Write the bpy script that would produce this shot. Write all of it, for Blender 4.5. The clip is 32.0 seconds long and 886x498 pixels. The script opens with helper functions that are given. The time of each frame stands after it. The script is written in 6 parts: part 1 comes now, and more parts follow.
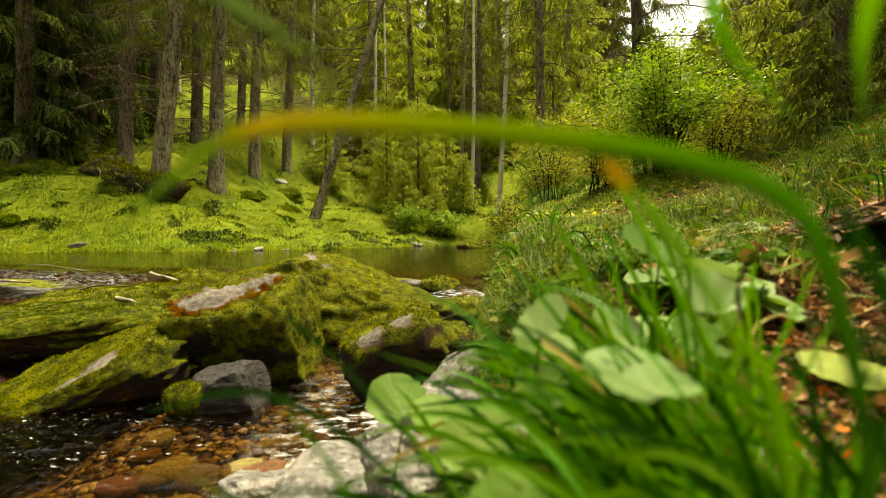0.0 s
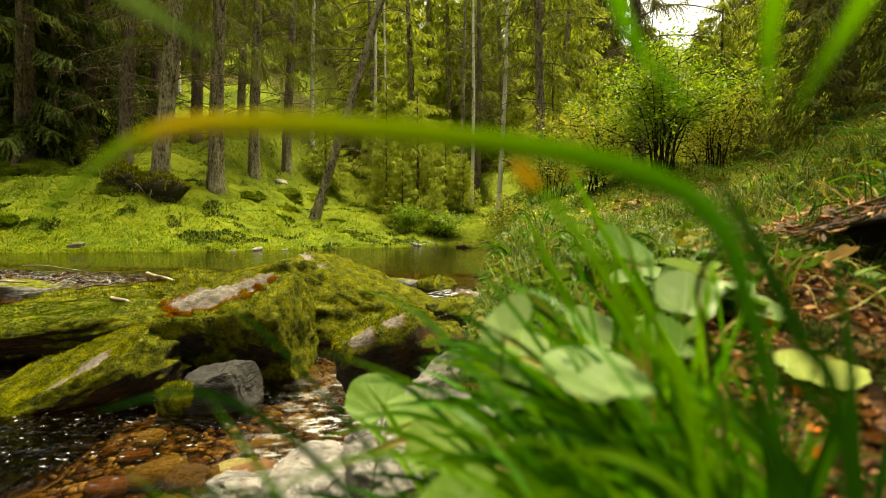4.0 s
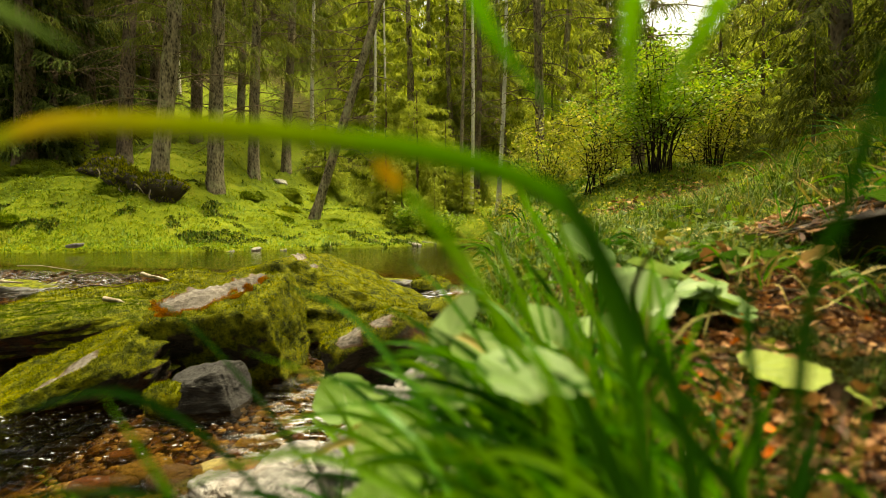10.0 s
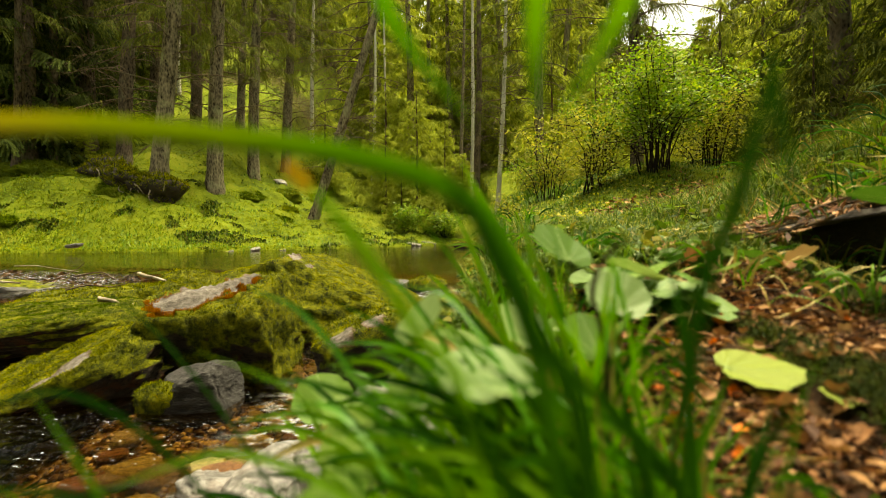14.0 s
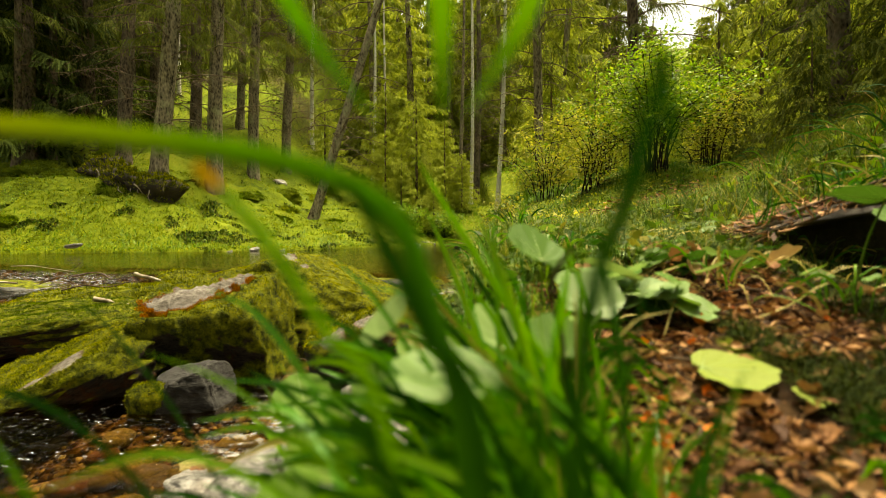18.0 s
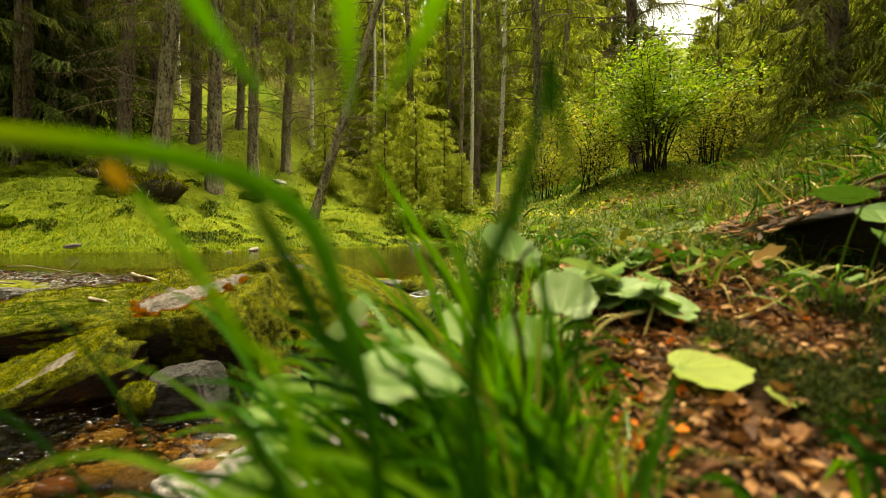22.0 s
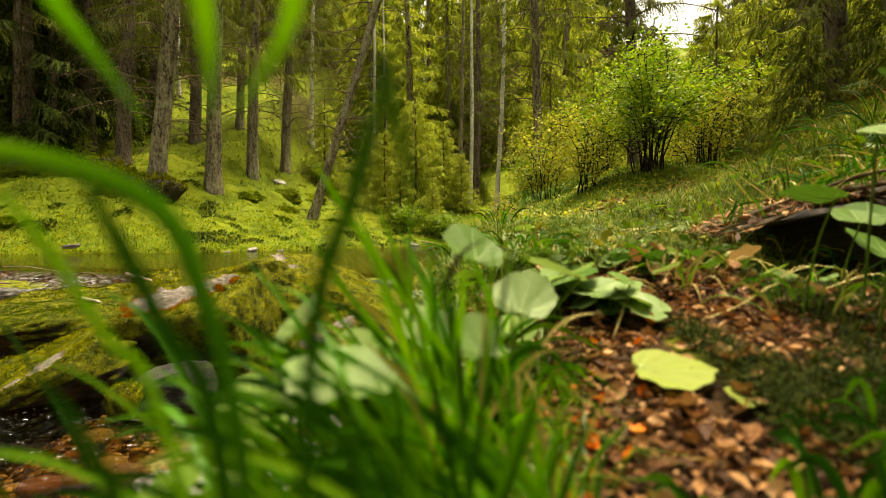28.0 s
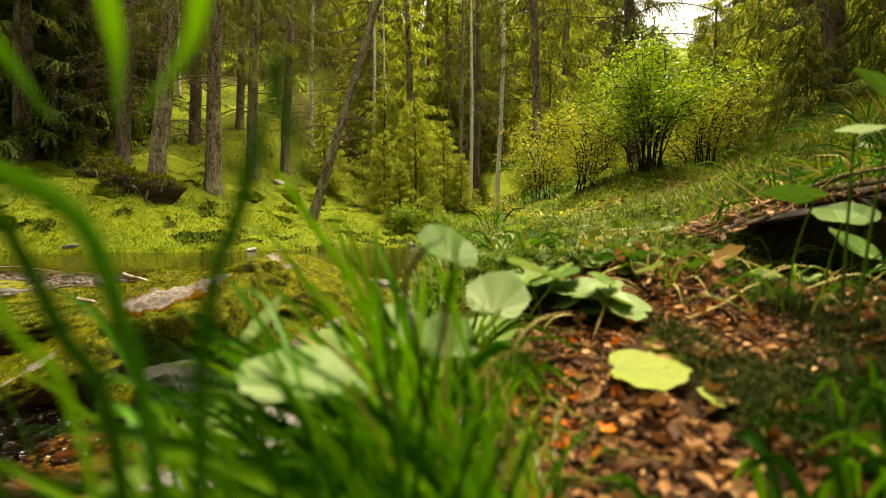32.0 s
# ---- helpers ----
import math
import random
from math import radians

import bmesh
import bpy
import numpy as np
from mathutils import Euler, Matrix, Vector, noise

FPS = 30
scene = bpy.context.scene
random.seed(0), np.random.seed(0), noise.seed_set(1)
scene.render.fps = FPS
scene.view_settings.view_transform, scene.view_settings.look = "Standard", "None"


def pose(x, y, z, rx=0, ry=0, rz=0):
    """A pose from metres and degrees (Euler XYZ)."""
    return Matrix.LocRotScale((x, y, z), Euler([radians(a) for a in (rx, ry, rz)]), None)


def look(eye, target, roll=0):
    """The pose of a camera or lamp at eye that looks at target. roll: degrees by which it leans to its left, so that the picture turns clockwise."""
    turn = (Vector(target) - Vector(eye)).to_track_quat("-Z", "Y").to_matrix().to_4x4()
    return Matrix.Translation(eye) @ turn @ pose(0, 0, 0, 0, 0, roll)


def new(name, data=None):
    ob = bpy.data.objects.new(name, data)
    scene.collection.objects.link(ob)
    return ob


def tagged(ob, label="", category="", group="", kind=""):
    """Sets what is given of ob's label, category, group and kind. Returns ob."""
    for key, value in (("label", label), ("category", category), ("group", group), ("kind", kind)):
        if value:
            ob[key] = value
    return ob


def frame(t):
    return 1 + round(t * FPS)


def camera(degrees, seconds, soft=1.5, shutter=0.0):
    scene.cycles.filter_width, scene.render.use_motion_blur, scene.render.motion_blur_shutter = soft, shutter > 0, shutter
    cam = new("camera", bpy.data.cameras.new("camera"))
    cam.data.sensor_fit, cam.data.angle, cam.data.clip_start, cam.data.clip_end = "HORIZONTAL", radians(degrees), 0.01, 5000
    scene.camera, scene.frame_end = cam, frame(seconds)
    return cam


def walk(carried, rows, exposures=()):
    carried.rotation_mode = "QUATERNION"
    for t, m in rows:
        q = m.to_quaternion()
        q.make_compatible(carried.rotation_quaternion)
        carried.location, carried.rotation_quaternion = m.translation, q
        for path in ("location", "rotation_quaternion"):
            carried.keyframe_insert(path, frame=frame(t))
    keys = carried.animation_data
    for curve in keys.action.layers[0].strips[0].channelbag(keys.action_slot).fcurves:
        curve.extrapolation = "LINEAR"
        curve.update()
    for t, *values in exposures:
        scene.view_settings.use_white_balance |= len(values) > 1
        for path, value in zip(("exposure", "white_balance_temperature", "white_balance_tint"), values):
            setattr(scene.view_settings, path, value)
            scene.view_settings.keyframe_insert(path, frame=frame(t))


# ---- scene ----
# Slow slide to the right, a hand's width above the bank, turning half a degree to the left and leaning a little on the way.
cam = camera(84, 32.0, soft=0.6)
SLIDE, TURN = 0.2067, 0.53
STOPS = [0.0, 0.4] + [2.0 * i for i in range(1, 16)] + [31.6, 32.0]
walk(cam, [(t, pose(SLIDE * t / 32, 0, 0.30, 88.1, 0.22 * t / 32, TURN * t / 32)) for t in STOPS],
     exposures=[(0.0, 1.44, 9000, -3), (18.0, 1.44, 9000, -3), (25.0, 1.48, 9000, 1), (32.0, 1.52, 9000, 5)])
# a wide lens, half open, focused on the stream: the grass before it is soft
cam.data.dof.use_dof, cam.data.dof.focus_distance, cam.data.dof.aperture_fstop = True, 3.0, 3.8

# ---- light: a bright overcast sky over the clearing ----
world = bpy.data.worlds.new("sky")
scene.world = world
world.use_nodes = True
wn = world.node_tree.nodes
sky = wn.new("ShaderNodeTexSky")
sky.sky_type, sky.sun_disc = "NISHITA", False
sky.sun_elevation, sky.sun_rotation = radians(75), radians(40)
sky.air_density, sky.dust_density, sky.ozone_density = 1.0, 6.0, 0.6
wn["Background"].inputs[1].default_value = 0.115
veil = wn.new("ShaderNodeHueSaturation")
veil.inputs["Saturation"].default_value = 0.35
world.node_tree.links.new(sky.outputs[0], veil.inputs["Color"])
world.node_tree.links.new(veil.outputs[0], wn["Background"].inputs[0])
lamp = bpy.data.lights.new("sun", "SUN")
lamp.energy, lamp.angle, lamp.color = 3.4, radians(26), (1.0, 0.93, 0.76)
sun = new("sun", lamp)
AZ, EL = radians(40), radians(75)
sun.matrix_world = look((math.sin(AZ) * math.cos(EL) * 40, math.cos(AZ) * math.cos(EL) * 40, math.sin(EL) * 40), (0, 0, 0))
# ---- materials ----
def material(name):
    m = bpy.data.materials.new(name)
    m.use_nodes = True
    return m, m.node_tree.nodes, m.node_tree.links, m.node_tree.nodes["Principled BSDF"]


def ramp(nodes, links, source, stops):
    r = nodes.new("ShaderNodeValToRGB")
    r.color_ramp.elements[0].position, r.color_ramp.elements[1].position = stops[0][0], stops[-1][0]
    for k in stops[1:-1]:
        r.color_ramp.elements.new(k[0])
    for el, k in zip(r.color_ramp.elements, stops):
        el.color = (*k[1], 1) if len(k[1]) == 3 else k[1]
    links.new(source, r.inputs[0])
    return r.outputs[0]


def noise_node(nodes, links, scale, detail=6, rough=0.6, stretch=(1, 1, 1), kind="ShaderNodeTexNoise"):
    t = nodes.new("ShaderNodeTexCoord")
    g = nodes.new("ShaderNodeMapping")
    g.inputs["Scale"].default_value = stretch
    links.new(t.outputs["Object"], g.inputs[0])
    n = nodes.new(kind)
    n.inputs["Scale"].default_value = scale
    if kind == "ShaderNodeTexNoise":
        n.inputs["Detail"].default_value, n.inputs["Roughness"].default_value = detail, rough
    links.new(g.outputs[0], n.inputs["Vector"])
    return n.outputs[0]


def mix(nodes, links, fac, a, b, blend="MIX"):
    n = nodes.new("ShaderNodeMix")
    n.data_type, n.blend_type = "RGBA", blend
    for sock, v in ((n.inputs[0], fac), (n.inputs[6], a), (n.inputs[7], b)):
        if isinstance(v, (int, float)):
            sock.default_value = v
        elif isinstance(v, tuple):
            sock.default_value = (*v, 1)
        else:
            links.new(v, sock)
    return n.outputs[2]


def math_node(nodes, links, op, a, b=0.0):
    n = nodes.new("ShaderNodeMath")
    n.operation = op
    for sock, v in ((n.inputs[0], a), (n.inputs[1], b)):
        if isinstance(v, (int, float)):
            sock.default_value = v
        else:
            links.new(v, sock)
    return n.outputs[0]


def bump(nodes, links, bsdf, height, strength, distance):
    b = nodes.new("ShaderNodeBump")
    b.inputs["Strength"].default_value, b.inputs["Distance"].default_value = strength, distance
    links.new(height, b.inputs["Height"])
    links.new(b.outputs[0], bsdf.inputs["Normal"])


def attr(nodes, name):
    a = nodes.new("ShaderNodeAttribute")
    a.attribute_name = name
    return a.outputs["Fac"]


def foliage(name, stops, glow=0.35, rough=0.5, per_object=False, vein=0.0, shine=0.3, clump=0.0):
    """Leaves and blades: colour by piece, light shining through."""
    m, n, l, b = material(name)
    if per_object:
        pick = n.new("ShaderNodeObjectInfo").outputs["Random"]
    else:
        pick = n.new("ShaderNodeNewGeometry").outputs["Random Per Island"]
    grain = noise_node(n, l, 60 if vein else 25, 4)
    k = math_node(n, l, "ADD", math_node(n, l, "MULTIPLY", pick, 0.75), math_node(n, l, "MULTIPLY", grain, 0.28))
    if clump:
        k = math_node(n, l, "ADD", math_node(n, l, "MULTIPLY", k, 0.55), math_node(n, l, "MULTIPLY", math_node(n, l, "SUBTRACT", noise_node(n, l, clump, 6, 0.75), 0.36), 1.7))
    col = ramp(n, l, k, stops)
    l.new(col, b.inputs["Base Color"])
    b.inputs["Roughness"].default_value = rough
    b.inputs["Specular IOR Level"].default_value = shine
    tr = n.new("ShaderNodeBsdfTranslucent")
    l.new(mix(n, l, 0.5, col, mix(n, l, 1.0, col, (1.0, 1.0, 0.35), "MULTIPLY")), tr.inputs[0])
    mx = n.new("ShaderNodeMixShader")
    mx.inputs[0].default_value = glow
    l.new(b.outputs[0], mx.inputs[1])
    l.new(tr.outputs[0], mx.inputs[2])
    l.new(mx.outputs[0], n["Material Output"].inputs[0])
    if vein:
        bump(n, l, b, noise_node(n, l, 180, 3), vein, 0.002)
    return m


def bark(name, dark, light, lichen):
    m, n, l, b = material(name)
    plates = noise_node(n, l, 9, 8, 0.65, (1, 1, 0.22))
    flakes = noise_node(n, l, 26, 4, 0.7, (1, 1, 0.45), "ShaderNodeTexVoronoi")
    col = ramp(n, l, math_node(n, l, "ADD", math_node(n, l, "MULTIPLY", plates, 0.8), math_node(n, l, "MULTIPLY", flakes, 0.3)),
               [(0.38, dark), (0.56, tuple((p + q) / 2 for p, q in zip(dark, light))), (0.74, light)])
    spots = ramp(n, l, noise_node(n, l, 3.1, 7, 0.7), [(0.52, (0, 0, 0)), (0.66, (0.75, 0.75, 0.75))])
    col = mix(n, l, spots, col, lichen)
    l.new(col, b.inputs["Base Color"])
    b.inputs["Roughness"].default_value = 0.9
    b.inputs["Specular IOR Level"].default_value = 0.08
    bump(n, l, b, math_node(n, l, "ADD", plates, math_node(n, l, "MULTIPLY", flakes, 0.5)), 0.9, 0.03)
    return m


def stone(name, dark, light, moss_from=None, rust=0.0, streak=(1, 1, 1)):
    """Rock; where moss_from is set, moss lies on what faces the sky."""
    m, n, l, b = material(name)
    a = noise_node(n, l, 7, 9, 0.68, streak)
    fine = noise_node(n, l, 55, 5, 0.7, streak)
    col = ramp(n, l, math_node(n, l, "ADD", math_node(n, l, "MULTIPLY", a, 0.65), math_node(n, l, "MULTIPLY", fine, 0.35)),
               [(0.33, dark), (0.5, tuple((p + q) / 2 for p, q in zip(dark, light))), (0.64, light)])
    height = math_node(n, l, "ADD", a, math_node(n, l, "MULTIPLY", fine, 0.4))
    split = math_node(n, l, "ABSOLUTE", math_node(n, l, "SUBTRACT", noise_node(n, l, 15, 7, 0.6, streak), 0.5))
    col = mix(n, l, 1.0, col, ramp(n, l, split, [(0.0, (0.22, 0.2, 0.18)), (0.022, (1, 1, 1))]), "MULTIPLY")
    if rust:
        k = ramp(n, l, noise_node(n, l, 11, 7, 0.7), [(0.52, (0, 0, 0)), (0.66, (rust, rust, rust))])
        col = mix(n, l, k, col, (0.10, 0.035, 0.008))
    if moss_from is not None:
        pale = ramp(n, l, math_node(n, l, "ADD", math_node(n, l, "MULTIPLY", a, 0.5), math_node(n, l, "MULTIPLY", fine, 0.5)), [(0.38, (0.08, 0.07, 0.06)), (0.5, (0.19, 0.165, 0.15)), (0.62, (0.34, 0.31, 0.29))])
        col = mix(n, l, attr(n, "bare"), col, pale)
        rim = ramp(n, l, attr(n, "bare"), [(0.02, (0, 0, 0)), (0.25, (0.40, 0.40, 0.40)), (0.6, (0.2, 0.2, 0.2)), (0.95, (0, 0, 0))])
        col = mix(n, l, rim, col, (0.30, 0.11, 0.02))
        cover = attr(n, "moss")
        k = ramp(n, l, math_node(n, l, "ADD", cover, math_node(n, l, "MULTIPLY", noise_node(n, l, 30, 5), 0.5)), [(0.62, (0, 0, 0)), (0.82, (1, 1, 1))])
        green = ramp(n, l, noise_node(n, l, 24, 8, 0.8), [(0.34, (0.010, 0.014, 0.002)), (0.45, (0.050, 0.062, 0.004)), (0.58, (0.19, 0.20, 0.010)), (0.72, (0.36, 0.33, 0.018)), (0.78, (0.18, 0.08, 0.016))])
        col = mix(n, l, k, col, green)
        height = math_node(n, l, "ADD", height, math_node(n, l, "MULTIPLY", noise_node(n, l, 90, 6, 0.8), 1.2))
    l.new(col, b.inputs["Base Color"])
    b.inputs["Roughness"].default_value = 0.72
    b.inputs["Specular IOR Level"].default_value = 0.12 if moss_from is not None else 0.5
    bump(n, l, b, height, 0.8, 0.02)
    return m


def ground_material():
    m, n, l, b = material("forest_floor")
    big, mid, fine = noise_node(n, l, 0.9, 6), noise_node(n, l, 6, 8, 0.7), noise_node(n, l, 45, 6, 0.7)
    k = math_node(n, l, "ADD", math_node(n, l, "MULTIPLY", big, 0.45), math_node(n, l, "ADD", math_node(n, l, "MULTIPLY", mid, 0.35), math_node(n, l, "MULTIPLY", fine, 0.2)))
    moss = ramp(n, l, k, [(0.30, (0.030, 0.045, 0.006)), (0.42, (0.065, 0.095, 0.008)), (0.54, (0.14, 0.175, 0.012)), (0.70, (0.21, 0.19, 0.035))])
    soil = ramp(n, l, math_node(n, l, "ADD", math_node(n, l, "MULTIPLY", mid, 0.5), math_node(n, l, "MULTIPLY", fine, 0.5)),
                [(0.32, (0.008, 0.005, 0.003)), (0.5, (0.032, 0.017, 0.009)), (0.62, (0.09, 0.050, 0.024)), (0.75, (0.20, 0.13, 0.07))])
    bed = ramp(n, l, math_node(n, l, "ADD", math_node(n, l, "MULTIPLY", mid, 0.6), math_node(n, l, "MULTIPLY", noise_node(n, l, 19, 3, 0.5, (1, 1, 1), "ShaderNodeTexVoronoi"), 0.5)),
               [(0.36, (0.006, 0.004, 0.003)), (0.48, (0.030, 0.014, 0.005)), (0.58, (0.11, 0.055, 0.014)), (0.70, (0.26, 0.19, 0.09))])
    edge = math_node(n, l, "MULTIPLY", math_node(n, l, "SUBTRACT", noise_node(n, l, 14, 5), 0.5), 0.7)
    fs = ramp(n, l, math_node(n, l, "ADD", attr(n, "soil"), edge), [(0.40, (0, 0, 0)), (0.60, (1, 1, 1))])
    fb = ramp(n, l, math_node(n, l, "ADD", attr(n, "bed"), edge), [(0.40, (0, 0, 0)), (0.60, (1, 1, 1))])
    l.new(mix(n, l, fb, mix(n, l, fs, moss, soil), bed), b.inputs["Base Color"])
    b.inputs["Roughness"].default_value = 0.9
    b.inputs["Specular IOR Level"].default_value = 0.08
    bump(n, l, b, math_node(n, l, "ADD", mid, math_node(n, l, "MULTIPLY", fine, 0.7)), 0.9, 0.03)
    return m


def water_material():
    m, n, l, b = material("stream_water")
    out = n["Material Output"]
    clear = n.new("ShaderNodeBsdfTransparent")
    clear.inputs[0].default_value = (0.62, 0.50, 0.31, 1)
    shine = n.new("ShaderNodeBsdfGlossy")
    shine.inputs["Roughness"].default_value = 0.06
    fr = n.new("ShaderNodeFresnel")
    fr.inputs[0].default_value = 1.33
    bp = n.new("ShaderNodeBump")
    bp.inputs["Strength"].default_value, bp.inputs["Distance"].default_value = 1.0, 0.035
    l.new(math_node(n, l, "MULTIPLY", attr(n, "wild"), math_node(n, l, "ADD", noise_node(n, l, 6, 4, 0.5, (0.5, 1, 1)), math_node(n, l, "MULTIPLY", noise_node(n, l, 30, 4, 0.6, (0.6, 1, 1)), 0.3))), bp.inputs["Height"])
    l.new(bp.outputs[0], shine.inputs["Normal"])
    l.new(bp.outputs[0], fr.inputs["Normal"])
    mx = n.new("ShaderNodeMixShader")
    l.new(fr.outputs[0], mx.inputs[0])
    l.new(clear.outputs[0], mx.inputs[1])
    l.new(shine.outputs[0], mx.inputs[2])
    # white water where the stream breaks over stones; sky sheen painted white by the near bank
    foam_sheen = n.new("ShaderNodeBsdfDiffuse")
    foam_sheen.inputs[0].default_value = (0.8, 0.8, 0.8, 1)
    lot = math_node(n, l, "MULTIPLY", attr(n, "foam_sheen"), ramp(n, l, noise_node(n, l, 34, 5, 0.7, (0.6, 1, 1)), [(0.50, (0, 0, 0)), (0.62, (0.8, 0.8, 0.8))]))
    # small white flecks on the water farther left
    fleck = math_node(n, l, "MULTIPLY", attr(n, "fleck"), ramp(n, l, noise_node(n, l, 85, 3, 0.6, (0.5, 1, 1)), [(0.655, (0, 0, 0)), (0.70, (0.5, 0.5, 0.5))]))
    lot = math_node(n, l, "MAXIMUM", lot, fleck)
    m2 = n.new("ShaderNodeMixShader")
    l.new(lot, m2.inputs[0])
    l.new(mx.outputs[0], m2.inputs[1])
    l.new(foam_sheen.outputs[0], m2.inputs[2])
    l.new(m2.outputs[0], out.inputs[0])
    n.remove(b)
    return m


M_GROUND, M_WATER = ground_material(), water_material()
M_BARK = bark("spruce_bark", (0.016, 0.011, 0.007), (0.33, 0.275, 0.185), (0.30, 0.30, 0.17))
M_BARK_DARK = bark("dark_bark", (0.012, 0.009, 0.007), (0.20, 0.15, 0.11), (0.16, 0.16, 0.11))
M_STEM = bark("bush_stem", (0.008, 0.006, 0.005), (0.035, 0.025, 0.018), (0.03, 0.03, 0.02))
M_BARK_PALE = bark("pale_bark", (0.36, 0.33, 0.26), (0.68, 0.64, 0.56), (0.52, 0.52, 0.42))
M_TWIG = bark("twig_bark", (0.03, 0.02, 0.014), (0.16, 0.11, 0.075), (0.14, 0.13, 0.09))
M_DEAD = bark("weathered_wood", (0.12, 0.09, 0.06), (0.42, 0.36, 0.28), (0.25, 0.2, 0.14))
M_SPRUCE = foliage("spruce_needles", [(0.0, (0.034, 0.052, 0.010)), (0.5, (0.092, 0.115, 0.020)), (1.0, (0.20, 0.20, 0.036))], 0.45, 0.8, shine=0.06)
# darker copy of spruce_needles: the left wood's shade is in the colour
M_SPRUCE_SHADED = foliage("shaded_spruce_needles", [(0.0, (0.014, 0.026, 0.006)), (0.5, (0.042, 0.062, 0.012)), (1.0, (0.10, 0.12, 0.022))], 0.3, 0.8, shine=0.06)
# the saplings' yellow-green; on tall spruces it paints sunlight into the needles
M_YOUNG_AND_LIT = foliage("young_and_sunlit_needles", [(0.0, (0.11, 0.16, 0.026)), (0.5, (0.27, 0.32, 0.045)), (1.0, (0.46, 0.46, 0.085))], 0.55, 0.8, shine=0.06)
M_BUSH = foliage("bush_leaves", [(0.0, (0.05, 0.13, 0.010)), (0.5, (0.15, 0.27, 0.018)), (1.0, (0.36, 0.42, 0.040))], 0.50, 0.45)
M_SHRUB = foliage("yellowing_leaves", [(0.0, (0.14, 0.18, 0.016)), (0.5, (0.28, 0.30, 0.030)), (1.0, (0.50, 0.43, 0.06))], 0.50, 0.5)
M_GRASS = foliage("grass_blades", [(0.0, (0.030, 0.085, 0.006)), (0.5, (0.075, 0.17, 0.010)), (0.85, (0.16, 0.25, 0.02)), (1.0, (0.34, 0.30, 0.05))], 0.40, 0.4)
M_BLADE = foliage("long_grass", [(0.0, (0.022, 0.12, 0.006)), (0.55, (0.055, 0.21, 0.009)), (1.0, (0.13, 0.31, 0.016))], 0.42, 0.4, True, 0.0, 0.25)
# darker copy of long_grass with the shade among near blades in its colour
M_BLADE_SHADED = foliage("shaded_grass", [(0.0, (0.008, 0.050, 0.004)), (1.0, (0.022, 0.100, 0.007))], 0.28, 0.4, True, 0.0, 0.12)
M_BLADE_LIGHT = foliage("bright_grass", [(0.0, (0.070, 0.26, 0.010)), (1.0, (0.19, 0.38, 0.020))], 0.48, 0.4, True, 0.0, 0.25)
M_STRAW = foliage("dry_grass", [(0.0, (0.26, 0.21, 0.05)), (0.6, (0.40, 0.32, 0.09)), (1.0, (0.52, 0.44, 0.18))], 0.25, 0.6, True)
M_TIP = foliage("orange_tip", [(0.0, (0.60, 0.30, 0.02)), (1.0, (0.70, 0.42, 0.03))], 0.4, 0.6, True)
M_HERB = foliage("herb_leaf", [(0.0, (0.05, 0.125, 0.012)), (0.6, (0.11, 0.21, 0.025)), (1.0, (0.20, 0.31, 0.06))], 0.35, 0.5, True, 0.35, 0.2)
M_HERB_DARK = foliage("dark_herb_leaf", [(0.0, (0.022, 0.075, 0.010)), (1.0, (0.075, 0.16, 0.022))], 0.3, 0.6, True, 0.35, 0.1)
M_PALE_LEAF = foliage("pale_leaf", [(0.0, (0.13, 0.23, 0.06)), (1.0, (0.22, 0.32, 0.11))], 0.33, 0.45, True, 0.35, 0.3)
M_YELLOW_LEAF = foliage("fallen_yellow_leaf", [(0.0, (0.22, 0.28, 0.05)), (1.0, (0.29, 0.33, 0.08))], 0.25, 0.55, True, 0.5, 0.15)
M_VEIN = foliage("leaf_veins", [(0.0, (0.24, 0.34, 0.12)), (1.0, (0.32, 0.42, 0.17))], 0.2, 0.5, True)
M_SCRUB = foliage("slope_scrub", [(0.0, (0.014, 0.028, 0.004)), (0.45, (0.035, 0.065, 0.008)), (0.75, (0.085, 0.11, 0.014)), (1.0, (0.16, 0.11, 0.04))], 0.3, 0.7, shine=0.1)
M_SLOPE = foliage("slope_growth", [(0.0, (0.016, 0.040, 0.005)), (0.45, (0.050, 0.095, 0.010)), (0.75, (0.12, 0.16, 0.018)), (0.9, (0.26, 0.22, 0.04)), (1.0, (0.24, 0.13, 0.04))], 0.35, 0.55, shine=0.12)
# dark moss colour, lowered further to hold the shade on the litter's right side
M_SOIL_MOSS = foliage("shaded_soil_growth", [(0.0, (0.008, 0.014, 0.003)), (0.5, (0.024, 0.040, 0.006)), (0.85, (0.075, 0.085, 0.014)), (1.0, (0.10, 0.06, 0.02))], 0.3, 0.7, shine=0.08)
M_LITTER = foliage("dead_leaves", [(0.0, (0.010, 0.005, 0.003)), (0.30, (0.060, 0.022, 0.009)), (0.55, (0.19, 0.072, 0.024)), (0.80, (0.42, 0.22, 0.095)), (0.93, (0.52, 0.31, 0.16)), (1.0, (0.62, 0.13, 0.015))], 0.12, 0.75)
M_DEADLEAF = foliage("brown_leaf", [(0.0, (0.15, 0.060, 0.025)), (0.5, (0.36, 0.17, 0.075)), (1.0, (0.58, 0.40, 0.23))], 0.15, 0.7, True, 0.6)
M_ORANGE = foliage("orange_leaf", [(0.0, (0.55, 0.08, 0.008)), (1.0, (0.75, 0.20, 0.015))], 0.2, 0.6, True, 0.4)
